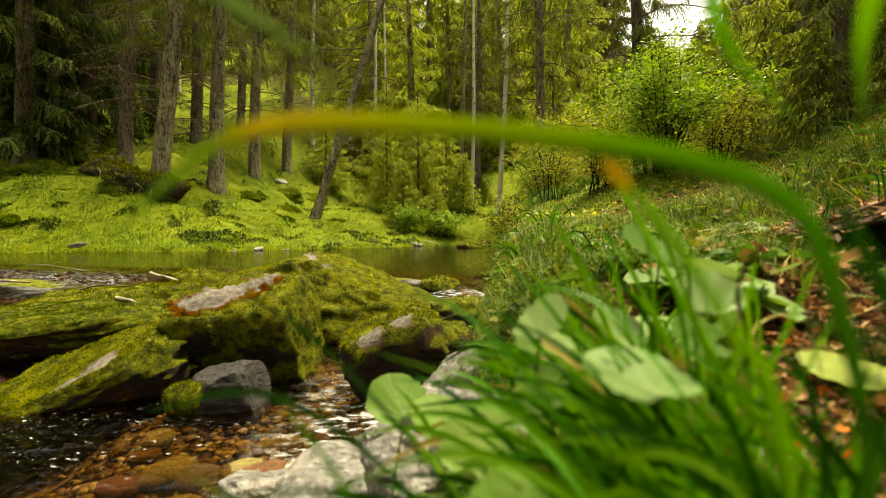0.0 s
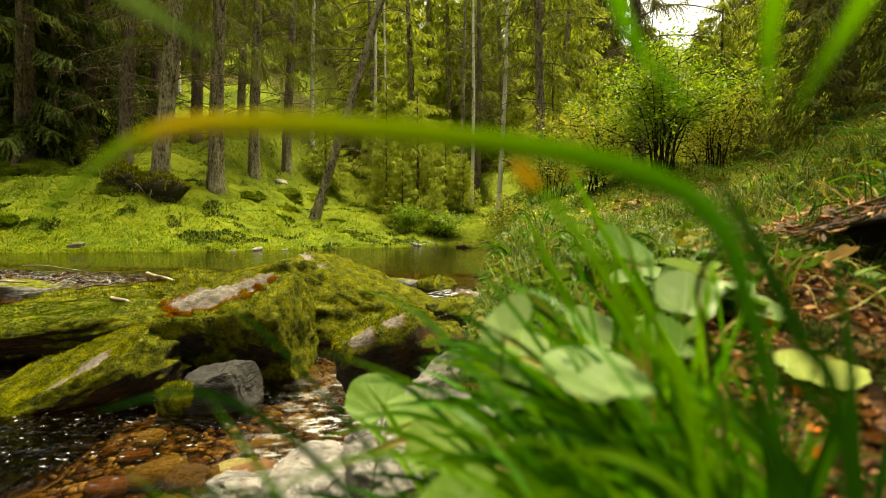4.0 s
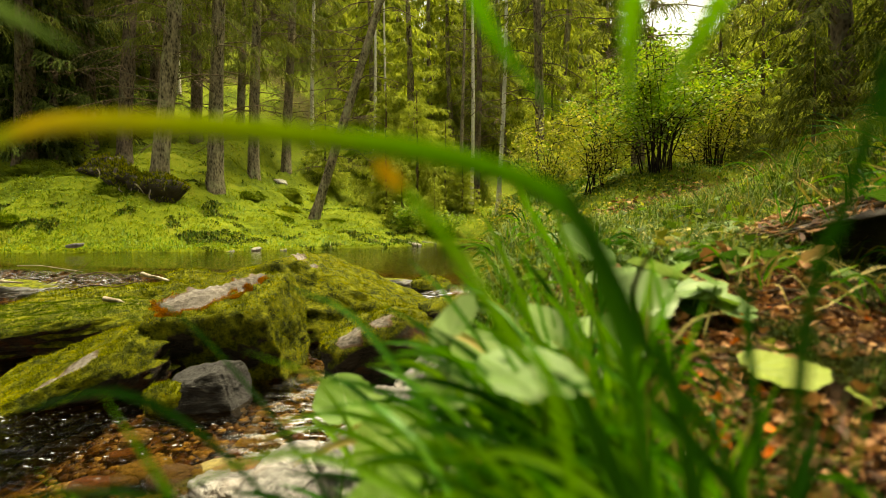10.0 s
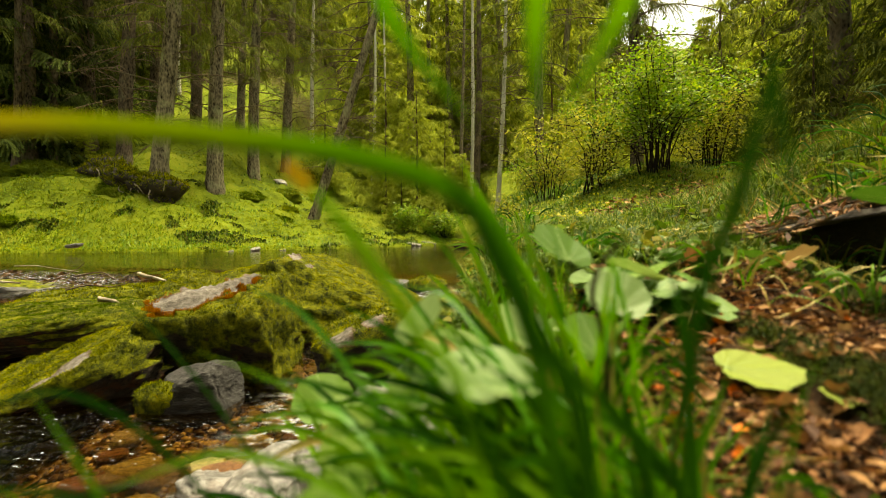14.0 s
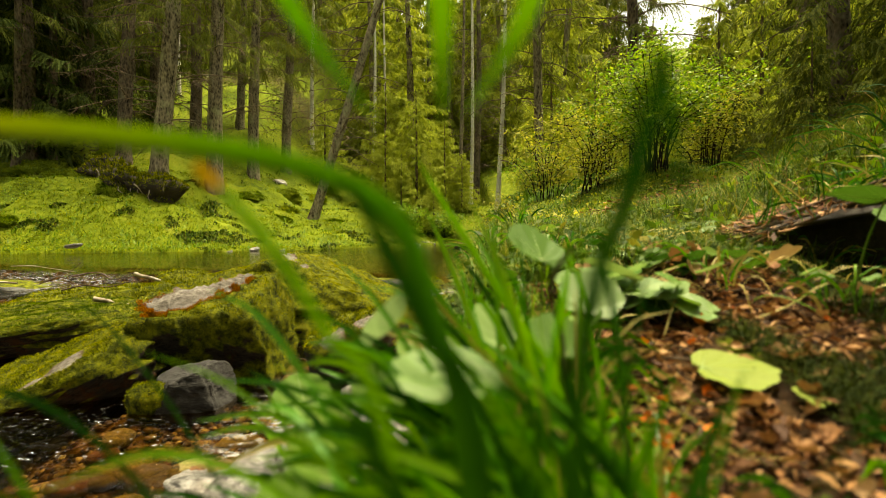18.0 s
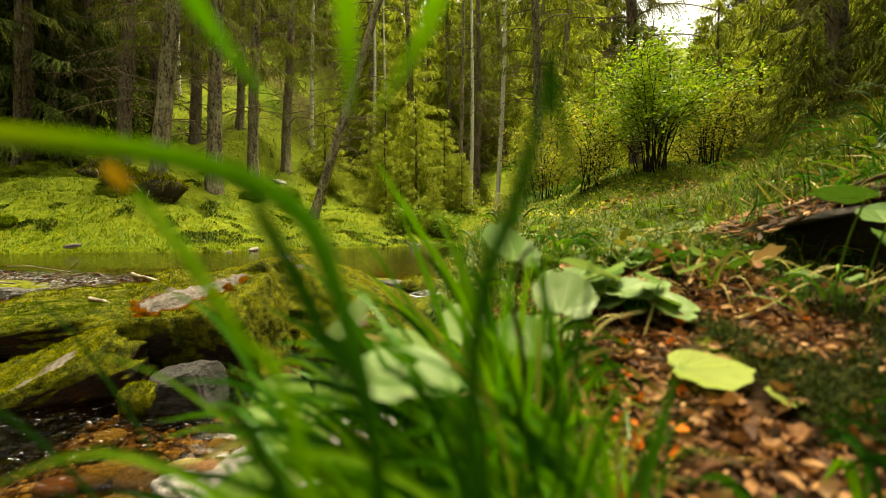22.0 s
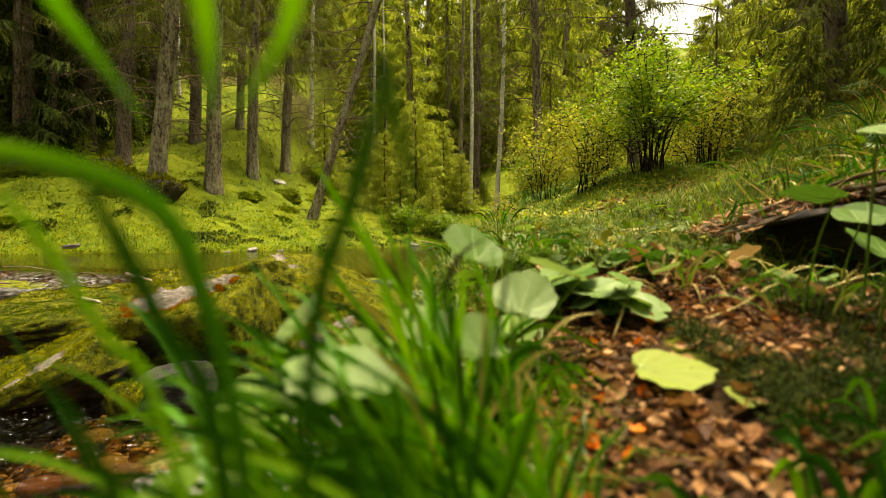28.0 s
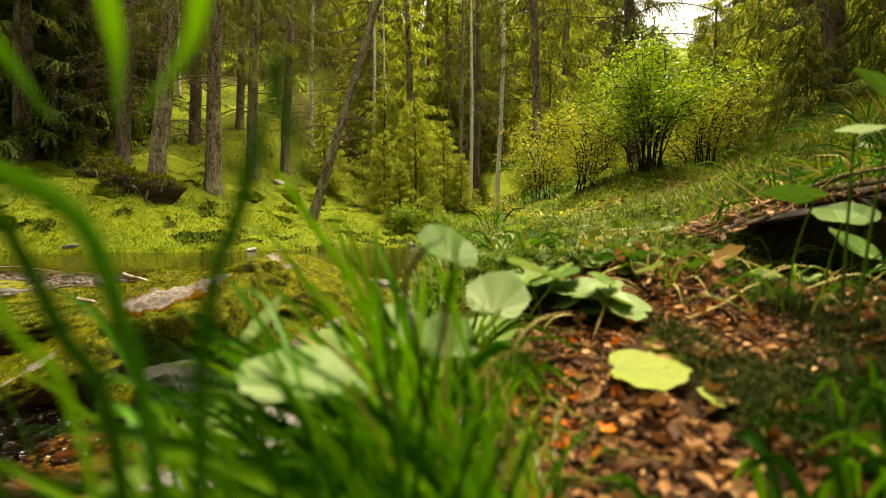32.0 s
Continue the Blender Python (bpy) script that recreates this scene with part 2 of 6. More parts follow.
M_MOSS = foliage("moss_tufts", [(0.0, (0.010, 0.015, 0.002)), (0.34, (0.034, 0.046, 0.004)), (0.58, (0.17, 0.19, 0.008)), (0.82, (0.44, 0.41, 0.016)), (0.94, (0.30, 0.14, 0.02)), (1.0, (0.20, 0.07, 0.012))], 0.35, 0.9, shine=0.04, clump=15)
M_RUST_MOSS = foliage("rusty_moss_tufts", [(0.0, (0.10, 0.030, 0.004)), (0.6, (0.34, 0.12, 0.010)), (1.0, (0.48, 0.26, 0.02))], 0.35, 0.9, shine=0.04)
M_MOSS_BRIGHT = foliage("bright_moss_tufts", [(0.0, (0.016, 0.022, 0.003)), (0.32, (0.065, 0.080, 0.005)), (0.58, (0.29, 0.30, 0.010)), (0.86, (0.56, 0.50, 0.018)), (1.0, (0.28, 0.12, 0.02))], 0.35, 0.9, shine=0.04, clump=15)
M_MOSS_GREEN = foliage("green_moss_tufts", [(0.0, (0.008, 0.016, 0.002)), (0.35, (0.035, 0.065, 0.004)), (0.65, (0.11, 0.17, 0.008)), (0.9, (0.24, 0.27, 0.012)), (1.0, (0.22, 0.11, 0.02))], 0.35, 0.9, shine=0.04, clump=11)
M_LAWN = foliage("bank_moss", [(0.0, (0.022, 0.040, 0.005)), (0.35, (0.085, 0.12, 0.010)), (0.65, (0.20, 0.24, 0.016)), (0.88, (0.31, 0.31, 0.026)), (1.0, (0.26, 0.17, 0.04))], 0.40, 0.9, shine=0.04, clump=2.6)
def blade_gradient():
    """The long blade: green at its foot, yellowed towards its bend, greener at the tip."""
    m = foliage("yellowing_blade", [(0, (0.1, 0.1, 0.1)), (1, (0.1, 0.1, 0.1))], 0.4, 0.35, True)
    n, l = m.node_tree.nodes, m.node_tree.links
    t = n.new("ShaderNodeTexCoord")
    s = n.new("ShaderNodeSeparateXYZ")
    l.new(t.outputs["Object"], s.inputs[0])
    k = math_node(n, l, "ADD", math_node(n, l, "MULTIPLY", s.outputs[0], -4.2), math_node(n, l, "MULTIPLY", noise_node(n, l, 90, 3), 0.06))
    r = ramp(n, l, k, [(0.05, (0.016, 0.085, 0.004)), (0.16, (0.055, 0.20, 0.007)), (0.35, (0.11, 0.29, 0.008)), (0.62, (0.28, 0.36, 0.012)), (0.80, (0.50, 0.36, 0.02)), (0.86, (0.16, 0.28, 0.012)), (1.0, (0.06, 0.16, 0.01))])
    for node in n:
        if node.type in {"BSDF_PRINCIPLED", "BSDF_TRANSLUCENT"}:
            l.new(r, node.inputs[0])
    return m


M_ARCH = blade_gradient()
# base near black: the shade of steep faces and undersides is in this colour
M_ROCK = stone("mossy_rock", (0.008, 0.007, 0.006), (0.060, 0.048, 0.036), 0.3, 0.8, (1, 1, 2.5))
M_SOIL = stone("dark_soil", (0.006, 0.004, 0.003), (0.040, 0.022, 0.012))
M_GREY = stone("grey_rock", (0.07, 0.07, 0.075), (0.30, 0.29, 0.28), 0.3, 0.0, (1, 1, 4))
M_SLATE = stone("slate_rock", (0.006, 0.0055, 0.006), (0.055, 0.051, 0.050), None, 0.0, (1.2, 1.2, 6))
M_SLATE.node_tree.nodes["Principled BSDF"].inputs["Specular IOR Level"].default_value = 0.25
M_PALE = stone("pale_rock", (0.020, 0.018, 0.017), (0.38, 0.36, 0.35), None, 0.3)
M_PALE.node_tree.nodes["Principled BSDF"].inputs["Roughness"].default_value = 0.38
M_GRAVEL = foliage("gravel_stones", [(0.0, (0.01, 0.007, 0.004)), (0.45, (0.07, 0.034, 0.010)), (0.8, (0.30, 0.21, 0.06)), (1.0, (0.52, 0.46, 0.28))], 0.0, 0.5)
M_PEBBLE = stone("stream_pebble", (0.035, 0.022, 0.010), (0.34, 0.26, 0.12), None, 0.5)
M_OCHRE = stone("algae_pebble", (0.10, 0.075, 0.015), (0.55, 0.44, 0.14), None, 0.3)
M_RUST = stone("rusty_pebble", (0.05, 0.018, 0.006), (0.36, 0.15, 0.04), None, 0.8)
# ---- number noise and the shape of the land ----
def vnoise(x, y, seed=0):
    x, y = np.asarray(x, float), np.asarray(y, float)
    xi, yi = np.floor(x), np.floor(y)
    u, v = x - xi, y - yi
    u, v = u * u * (3 - 2 * u), v * v * (3 - 2 * v)

    def h(a, b):
        k = np.sin(a * 127.1 + b * 311.7 + seed * 74.7) * 43758.5453
        return k - np.floor(k)
    return (h(xi, yi) * (1 - u) + h(xi + 1, yi) * u) * (1 - v) + (h(xi, yi + 1) * (1 - u) + h(xi + 1, yi + 1) * u) * v - 0.5


def fbm(x, y, seed=0, octaves=4):
    return sum(vnoise(x * 2 ** i, y * 2 ** i, seed + i) / 2 ** i for i in range(octaves))


def step(a, b, v):
    k = np.clip((np.asarray(v, float) - a) / (b - a), 0, 1)
    return k * k * (3 - 2 * k)


def bank_edge(y):
    """Where the right bank meets the water."""
    return np.interp(y, [-3, 0.3, 0.5, 0.9, 2, 3, 5, 8, 13], [-0.5, -0.16, -0.01, 0.02, 0.08, 0.30, 0.55, 1.1, 1.3]) + 0.04 * vnoise(y * 3, y * 0, 3)


def far_shore(x):
    return np.interp(x, [-14, -6.5, -4.0, -2.5, -1.2, 0, 1.5], [6.8, 7.2, 7.8, 8.6, 10.2, 12.0, 13.2])


def far_bank(x, y):
    """Distance behind the far shore of the pool."""
    return 0.85 * (y - far_shore(x)) + 0.30 * vnoise(x * 0.9, y * 0.9, 5) + 0.12 * vnoise(x * 4, y * 4, 6)


def ground_z(x, y):
    x, y = np.asarray(x, float), np.asarray(y, float)
    d = x - bank_edge(y)
    e = far_bank(x, y)
    bed = np.interp(y + 0.3 * np.minimum(x, 0), [1.2, 2.0, 3.0, 3.5, 4.5], [-0.25, -0.25, -0.29, -0.42, -0.75]) - 0.20 * step(-0.65, -1.3, x) * step(1.7, 1.2, y) + 0.06 * fbm(x * 5, y * 5, 1)
    right = np.interp(y, [-2, 0, 0.3, 0.5, 0.67, 0.8, 1.5, 3, 4.3, 5.6, 10, 15, 30, 80],
                      [0.03, 0.05, 0.098, 0.135, 0.17, 0.215, 0.27, 0.33, 0.40, 0.48, 0.62, 0.85, 4.5, 26.0])
    right = right + np.interp(y, [0.8, 1.4, 4, 8], [0.18, 0.05, 0.05, 0.1]) * np.clip(x - 0.42, -0.5, 0.8) + 0.07 * np.clip(x - 1.3, 0, 30)
    right = right + 0.42 * np.exp(-((x - 2.2) / 0.75) ** 2 - ((y - 1.9) / 0.75) ** 2) * step(0.5, 1.4, x)
    right = right + 0.40 * step(1.1, 2.6, x) * step(4.2, 5.8, y) + 0.06 * np.clip(x - 3, 0, 20)
    right = right - 0.20 * np.exp(-((x - 0.97) / 0.24) ** 2 - ((y - 0.83) / 0.11) ** 2)
    rough = np.clip(np.hypot(x, y) / 6, 0.03, 1.0)
    right = right + rough * 0.22 * fbm(x * 0.9, y * 0.9, 9) + 0.012 * fbm(x * 9, y * 9, 12)
    rise = np.interp(x, [-14, -10, -7.7, -6, -5.5, -3.3, -1, 0.5], [0.44, 0.42, 0.40, 0.36, 0.27, 0.125, 0.085, 0.06])
    back = np.clip(y - far_shore(x), 0, 60)
    hill = 0.035 + rise * back * step(-0.2, 1.3, e) + 0.16 * np.clip(back - 9, 0, 50)
    hill = hill + step(0.3, 2.2, e) * (0.22 * fbm(x * 0.8, y * 0.8, 20) + 0.20 * fbm(x * 2.6, y * 2.6, 24)) + (0.02 + 0.10 * step(2.5, 5, e)) * fbm(x * 6, y * 6, 26)
    z = bed + (right - bed) * step(-0.06, 0.16 + 0.03 * np.clip(y, 0, 8), d)
    z = z + (np.maximum(hill, z) - z) * step(-0.25, 0.12, e)
    z = z + (np.maximum(z, 0.95 + 0.07 * (y - 14) + 0.20 * np.clip(y - 19, 0, 200) + 0.1 * fbm(x, y, 28)) - z) * step(12.3, 15.0, y)
    side = step(1.2, 3.5, -x - 1.05 * np.abs(y))
    return z + side * 0.9


def water_z(x, y):
    """The pool, its spill over the stones, and the stream below."""
    k = y + 0.3 * np.minimum(x, 0)
    z = np.interp(k, [1.3, 1.9, 2.7, 3.1, 3.5], [-0.20, -0.175, -0.08, -0.02, 0.0])
    wild = step(3.35, 2.9, k) * (0.30 + 0.6 * step(1.5, 2.1, k)) + 0.03
    wild = wild + 1.1 * np.exp(-((k - 2.75) / 0.3) ** 2) * step(-1.9, -2.6, x)
    return z + wild * (0.022 * fbm(x * 7, y * 7, 31, 3) + 0.012 * fbm(x * 22, y * 22, 35, 2))
# ---- mesh helpers ----
def mesh_of(name, verts, faces, mat, smooth=False):
    me = bpy.data.meshes.new(name)
    verts, faces = np.asarray(verts, np.float32).reshape(-1, 3), np.asarray(faces, np.int32)
    k = faces.shape[1]
    me.vertices.add(len(verts))
    me.vertices.foreach_set("co", verts.ravel())
    me.loops.add(faces.size)
    me.loops.foreach_set("vertex_index", faces.ravel())
    me.polygons.add(len(faces))
    me.polygons.foreach_set("loop_start", np.arange(0, faces.size, k, dtype=np.int32))
    me.update(calc_edges=True)
    me.validate()
    if smooth:
        me.polygons.foreach_set("use_smooth", np.ones(len(me.polygons), bool))
    me.materials.append(mat)
    return me


def under(name, data, parent, m=None, label=""):
    """One mesh as a part of a thing."""
    ob = new(name, data)
    ob.parent = parent
    if m is not None:
        ob.matrix_basis = m
    return tagged(ob, label)


def grid_faces(nu, nv):
    i = np.arange((nu - 1) * (nv - 1))
    a = (i // (nv - 1)) * nv + i % (nv - 1)
    return np.stack([a, a + 1, a + nv + 1, a + nv], 1)


def point_attr(me, name, values):
    me.attributes.new(name, "FLOAT", "POINT").data.foreach_set("value", np.asarray(values, np.float32))


def frames_along(pts):
    pts = np.asarray(pts, float)
    d = np.gradient(pts, axis=0)
    return d / np.maximum(np.linalg.norm(d, axis=1), 1e-9)[:, None]


def tube(pts, radii, sides=8, wobble=0.0, seed=0):
    """A tapered round limb along points: vertices and quads."""
    pts, t = np.asarray(pts, float), frames_along(pts)
    ref = np.where(np.abs(t[:, 2:3]) > 0.9, np.array([[1.0, 0, 0]]), np.array([[0, 0, 1.0]]))
    a = np.cross(t, ref)
    a /= np.linalg.norm(a, axis=1)[:, None]
    b = np.cross(t, a)
    th = np.linspace(0, 2 * np.pi, sides, endpoint=False)
    r = np.asarray(radii, float)[:, None] * np.ones(sides)
    if wobble:
        i, j = np.meshgrid(np.arange(len(pts)), th, indexing="ij")
        r = r * (1 + wobble * (fbm(np.cos(j) * 2.3 + i * 0.45, np.sin(j) * 2.3 + i * 0.37, seed, 3)))
    v = pts[:, None] + r[..., None] * (np.cos(th)[None, :, None] * a[:, None] + np.sin(th)[None, :, None] * b[:, None])
    n, f = len(pts), []
    for i in range(n - 1):
        for j in range(sides):
            k = (j + 1) % sides
            f.append((i * sides + j, i * sides + k, (i + 1) * sides + k, (i + 1) * sides + j))
    v = v.reshape(-1, 3)
    return v, np.array(f)


def spline(ctrl, n):
    """A smooth line through control points."""
    c = np.asarray(ctrl, float)
    c = np.vstack([2 * c[0] - c[1], c, 2 * c[-1] - c[-2]])
    out = []
    for s in np.linspace(0, len(c) - 3 - 1e-6, n):
        i = int(s)
        u = s - i
        p0, p1, p2, p3 = c[i:i + 4]
        out.append(0.5 * (2 * p1 + (p2 - p0) * u + (2 * p0 - 5 * p1 + 4 * p2 - p3) * u * u + (3 * p1 - p0 - 3 * p2 + p3) * u ** 3))
    return np.array(out)


def blade_arrays(ctrl, width, n=14, face=(0, -1, 0), fold=0.35):
    """A grass blade along control points, folded on its midrib, narrowing to a tip."""
    p = spline(ctrl, n)
    t = frames_along(p)
    side = np.cross(t, np.asarray(face, float))
    side /= np.maximum(np.linalg.norm(side, axis=1), 1e-6)[:, None]
    nrm = np.cross(side, t)
    s = np.linspace(0, 1, n)
    w = 0.5 * width * np.minimum(1, 0.55 + 1.8 * s) * np.clip((1 - s) * 3.2, 0.02, 1) ** 0.8
    v = np.stack([p - side * w[:, None] + nrm * (w * fold)[:, None], p, p + side * w[:, None] + nrm * (w * fold)[:, None]], 1).reshape(-1, 3)
    return v, grid_faces(n, 3)


def blade_mesh(ctrl, width, mat, n=16, face=(0, -1, 0), fold=0.35):
    v, f = blade_arrays(ctrl, width, n, face, fold)
    return mesh_of("grass_blade", v, f, mat, True)


def herb_leaf_mesh(width, mat, seed, lobes=9, cup=0.12, ragged=0.05):
    """A rounded, toothed leaf with a notch at its stalk; it lies in x and y, stalk at the origin, tip along y."""
    rng = np.random.RandomState(seed)
    n, rings = 44, 5
    th = np.linspace(-np.pi + 0.16, np.pi - 0.16, n)
    r = 1 + ragged * np.cos(lobes * th) + 0.02 * rng.randn(n) - 0.33 * np.exp(-((np.abs(th) - np.pi) / 0.45) ** 2) + 0.10 * np.cos(th)
    v = [(0, -0.55, 0)]
    ph = rng.rand() * 6
    for k in range(1, rings + 1):
        q = k / rings
        x, y = r * np.sin(th) * q, r * np.cos(th) * q
        x, y = x, y - 0.55 * (1 - q)
        z = cup * (x * x + 0.6 * (y + 0.2) ** 2) + 0.05 * q * np.sin(3 * th + ph) + 0.035 * np.abs(np.sin(lobes * th / 2)) * q
        v += list(zip(x, y, z))
    f = []
    for k in range(rings - 1):
        for j in range(n - 1):
            a = 1 + k * n + j
            f.append((a, a + n, a + n + 1, a + 1))
    f += [(0, 1 + j, 2 + j, 2 + j) for j in range(n - 1)]
    v = np.array(v)
    v[:, 1] += 0.55
    v *= width / 2
    quads = [q for q in f if q[2] != q[3]]
    tris = [q[:3] for q in f if q[2] == q[3]]
    me = bpy.data.meshes.new("leaf")
    me.from_pydata(v.tolist(), [], quads + tris)
    me.polygons.foreach_set("use_smooth", np.ones(len(me.polygons), bool))
    me.materials.append(mat)
    return me


# ---- the ground: one sheet, fine near the camera, reaching past the woods ----
def spread(lo, hi, n, knee):
    return np.sinh(np.linspace(math.asinh(lo / knee), math.asinh(hi / knee), n)) * knee


GY, GU = spread(-90, 180, 560, 0.3), spread(-150, 150, 620, 0.4)
gy, gx = np.meshgrid(GY, GU, indexing="ij")
gz = ground_z(gx, gy)
me = mesh_of("ground", np.stack([gx, gy, gz], -1).reshape(-1, 3), grid_faces(len(GY), len(GU)), M_GROUND, True)
shore = np.minimum(bank_edge(gy) - gx, -far_bank(gx, gy))
point_attr(me, "bed", (step(-0.12, 0.04, shore) * step(0.10, 0.03, gz)).ravel())
litter = step(0.23, 0.32, gx + 0.1 * vnoise(gx * 8, gy * 8, 50)) * step(0.92, 0.72, gy + 0.25 * (gx - 0.4)) * step(1.25, 0.8, gx) * step(0.0, 0.2, gy) * (1 - 0.8 * step(0.50, 0.62, gx + 0.35 * vnoise(gx * 9, gy * 9, 52) - 0.5 * (gy - 0.6)))
trail = np.exp(-((gy - 4.1 - 0.25 * (gx - 2)) / 0.6) ** 2) * step(1.2, 1.7, gx) * step(4.6, 3.6, gx) * 0.9
woods = 0.55 * step(5, 12, far_bank(gx, gy)) * step(0.0, 0.25, vnoise(gx * 0.5, gy * 0.5, 51))
point_attr(me, "soil", np.clip(litter + trail + woods, 0, 1).ravel())
tagged(new("ground", me), "mossy forest floor with leaf litter and stream bed", "ground", kind="structure")

WY, WU = spread(-25, 16, 460, 0.9), np.linspace(-1, 1, 520)
wy, wu = np.meshgrid(WY, WU, indexing="ij")
wx = wu * (1.6 + 1.25 * np.abs(wy))
wz = water_z(wx, wy)
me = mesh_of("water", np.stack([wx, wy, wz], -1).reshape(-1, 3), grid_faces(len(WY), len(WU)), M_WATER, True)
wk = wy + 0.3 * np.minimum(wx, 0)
# rapid, spill, and last the painted sky sheen along the near bank
point_attr(me, "foam_sheen", (0.9 * step(3.2, 2.9, wk) * step(2.3, 2.6, wk) * step(-2.0, -2.5, wx) * 0.30 + 0.55 * step(3.0, 2.8, wk) * step(1.3, 1.6, wk) * step(-0.35, -0.2, wx) + 0.75 * step(1.7, 1.3, wk) * step(-0.5, -0.2, wx) * step(0.2, 0.6, wy)).ravel())
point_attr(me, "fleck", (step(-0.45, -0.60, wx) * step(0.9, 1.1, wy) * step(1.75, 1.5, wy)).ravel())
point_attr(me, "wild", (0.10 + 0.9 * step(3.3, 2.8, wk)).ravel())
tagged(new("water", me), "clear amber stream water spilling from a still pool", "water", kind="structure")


# ---- rocks ----
def rock_mesh(name, size, mat, seed, cuts=(), rough=0.16, detail=4, moss=None, bare=(), square=2.0):
    """A weathered boulder: a lumpy ball, or a rounded block where square is above 2, sheared flat by cuts (normal, distance), in units of its half-size."""
    bm = bmesh.new()
    bmesh.ops.create_icosphere(bm, subdivisions=detail, radius=1)
    off = Vector((seed * 3.1, seed * 1.7, seed * 0.9))
    for v in bm.verts:
        p = v.co / (abs(v.co.x) ** square + abs(v.co.y) ** square + abs(v.co.z) ** square) ** (1 / square)
        for nrm, dist in cuts:
            nv = Vector(nrm).normalized()
            over = p.dot(nv) - dist
            if over > 0:
                p -= nv * over * 0.92
        p += v.co * (rough * noise.fractal(v.co * 1.3 + off, 0.8, 2.1, 6) + 0.05 * noise.fractal(v.co * 6 + off, 0.7, 2.2, 4) + 0.022 * noise.fractal(v.co * 19 + off, 0.7, 2.2, 3))
        if moss is not None and moss < 0.5:
            p += v.co * (0.08 * abs(noise.fractal(v.co * 6 + off, 0.6, 2.0, 3)) + 0.07 * abs(noise.fractal(v.co * 12 + off, 0.6, 2.0, 2)) + 0.045 * abs(noise.fractal(v.co * 21 + off, 0.6, 2.0, 2)))
        v.co = Vector((p.x * size[0], p.y * size[1], p.z * size[2]))
    bm.normal_update()
    me = bpy.data.meshes.new(name)
    # cover thins on steep faces, where the shade-dark base shows
    cover = [max(0.0, min(1.0, (v.normal.z - (1 if moss is None else moss)) * 1.6 + 0.5 + 0.6 * noise.noise(v.co * 9 + off))) for v in bm.verts]
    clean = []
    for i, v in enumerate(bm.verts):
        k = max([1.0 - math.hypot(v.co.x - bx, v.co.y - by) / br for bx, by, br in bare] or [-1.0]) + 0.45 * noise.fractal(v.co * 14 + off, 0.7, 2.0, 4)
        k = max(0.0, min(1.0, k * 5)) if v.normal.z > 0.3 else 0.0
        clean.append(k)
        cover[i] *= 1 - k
    bm.to_mesh(me)
    bm.free()
    point_attr(me, "moss", cover)
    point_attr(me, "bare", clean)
    me.polygons.foreach_set("use_smooth", np.ones(len(me.polygons), bool))
    me.materials.append(mat)
    return me


def moss_on(me, count, height, seed, least=0.62, bare=None, mat=None, rim=False):
    """Short upright moss shoots standing on a rock where its cover is thick."""
    rng = np.random.RandomState(seed)
    n = len(me.vertices)
    co, no, cov = np.zeros(n * 3, np.float32), np.zeros(n * 3, np.float32), np.zeros(n, np.float32)
    me.vertices.foreach_get("co", co)
    me.vertices.foreach_get("normal", no)
    me.attributes["moss"].data.foreach_get("value", cov)
    co, no = co.reshape(-1, 3), no.reshape(-1, 3)
    tri = np.zeros(len(me.polygons) * 3, np.int32)
    me.polygons.foreach_get("vertices", tri)
    tri = tri.reshape(-1, 3)
    area = np.linalg.norm(np.cross(co[tri[:, 1]] - co[tri[:, 0]], co[tri[:, 2]] - co[tri[:, 0]]), axis=1) * np.clip(cov[tri].mean(1) - least + 0.25, 0, 0.4)
    if rim:
        edge = np.zeros(n, np.float32)
        me.attributes["bare"].data.foreach_get("value", edge)
        edge = edge[tri].mean(1)
        low = no[tri].mean(1)
        area = np.linalg.norm(np.cross(co[tri[:, 1]] - co[tri[:, 0]], co[tri[:, 2]] - co[tri[:, 0]]), axis=1) * ((edge > 0.02) & (edge < 0.75)) * np.clip(-low[:, 1] - 0.32, 0, 1)
    if bare:
        c = co[tri].mean(1)
        for bx, by, br in bare:
            area = area * (np.hypot(c[:, 0] - bx, c[:, 1] - by) > br)
    pick = rng.choice(len(tri), count, p=area / area.sum())
    w = rng.dirichlet((1, 1, 1), count)
    p = (co[tri[pick]] * w[..., None]).sum(1)
    nn = no[tri[pick, 0]]
    lump = 0.6 + 0.9 * np.clip(fbm(p[:, 0] * 28, p[:, 1] * 28, seed, 2) + 0.4, 0, 1)
    v = np.zeros((count, 2, 3, 3))
    for q in range(2):
        ang = rng.rand(count) * 2 * np.pi
        sd = np.stack([np.cos(ang), np.sin(ang), 0 * ang], 1) * (height * 0.20)
        tip = p + (nn * 0.8 + np.array([0, 0, 0.5]) + rng.randn(count, 3) * 0.35) * (height * lump * (0.6 + 0.8 * rng.rand(count)))[:, None]
        v[:, q, 0], v[:, q, 1], v[:, q, 2] = p - sd - nn * 0.002, p + sd - nn * 0.002, tip
    return mesh_of("moss", v.reshape(-1, 3), np.arange(count * 6).reshape(-1, 3), mat or M_MOSS)


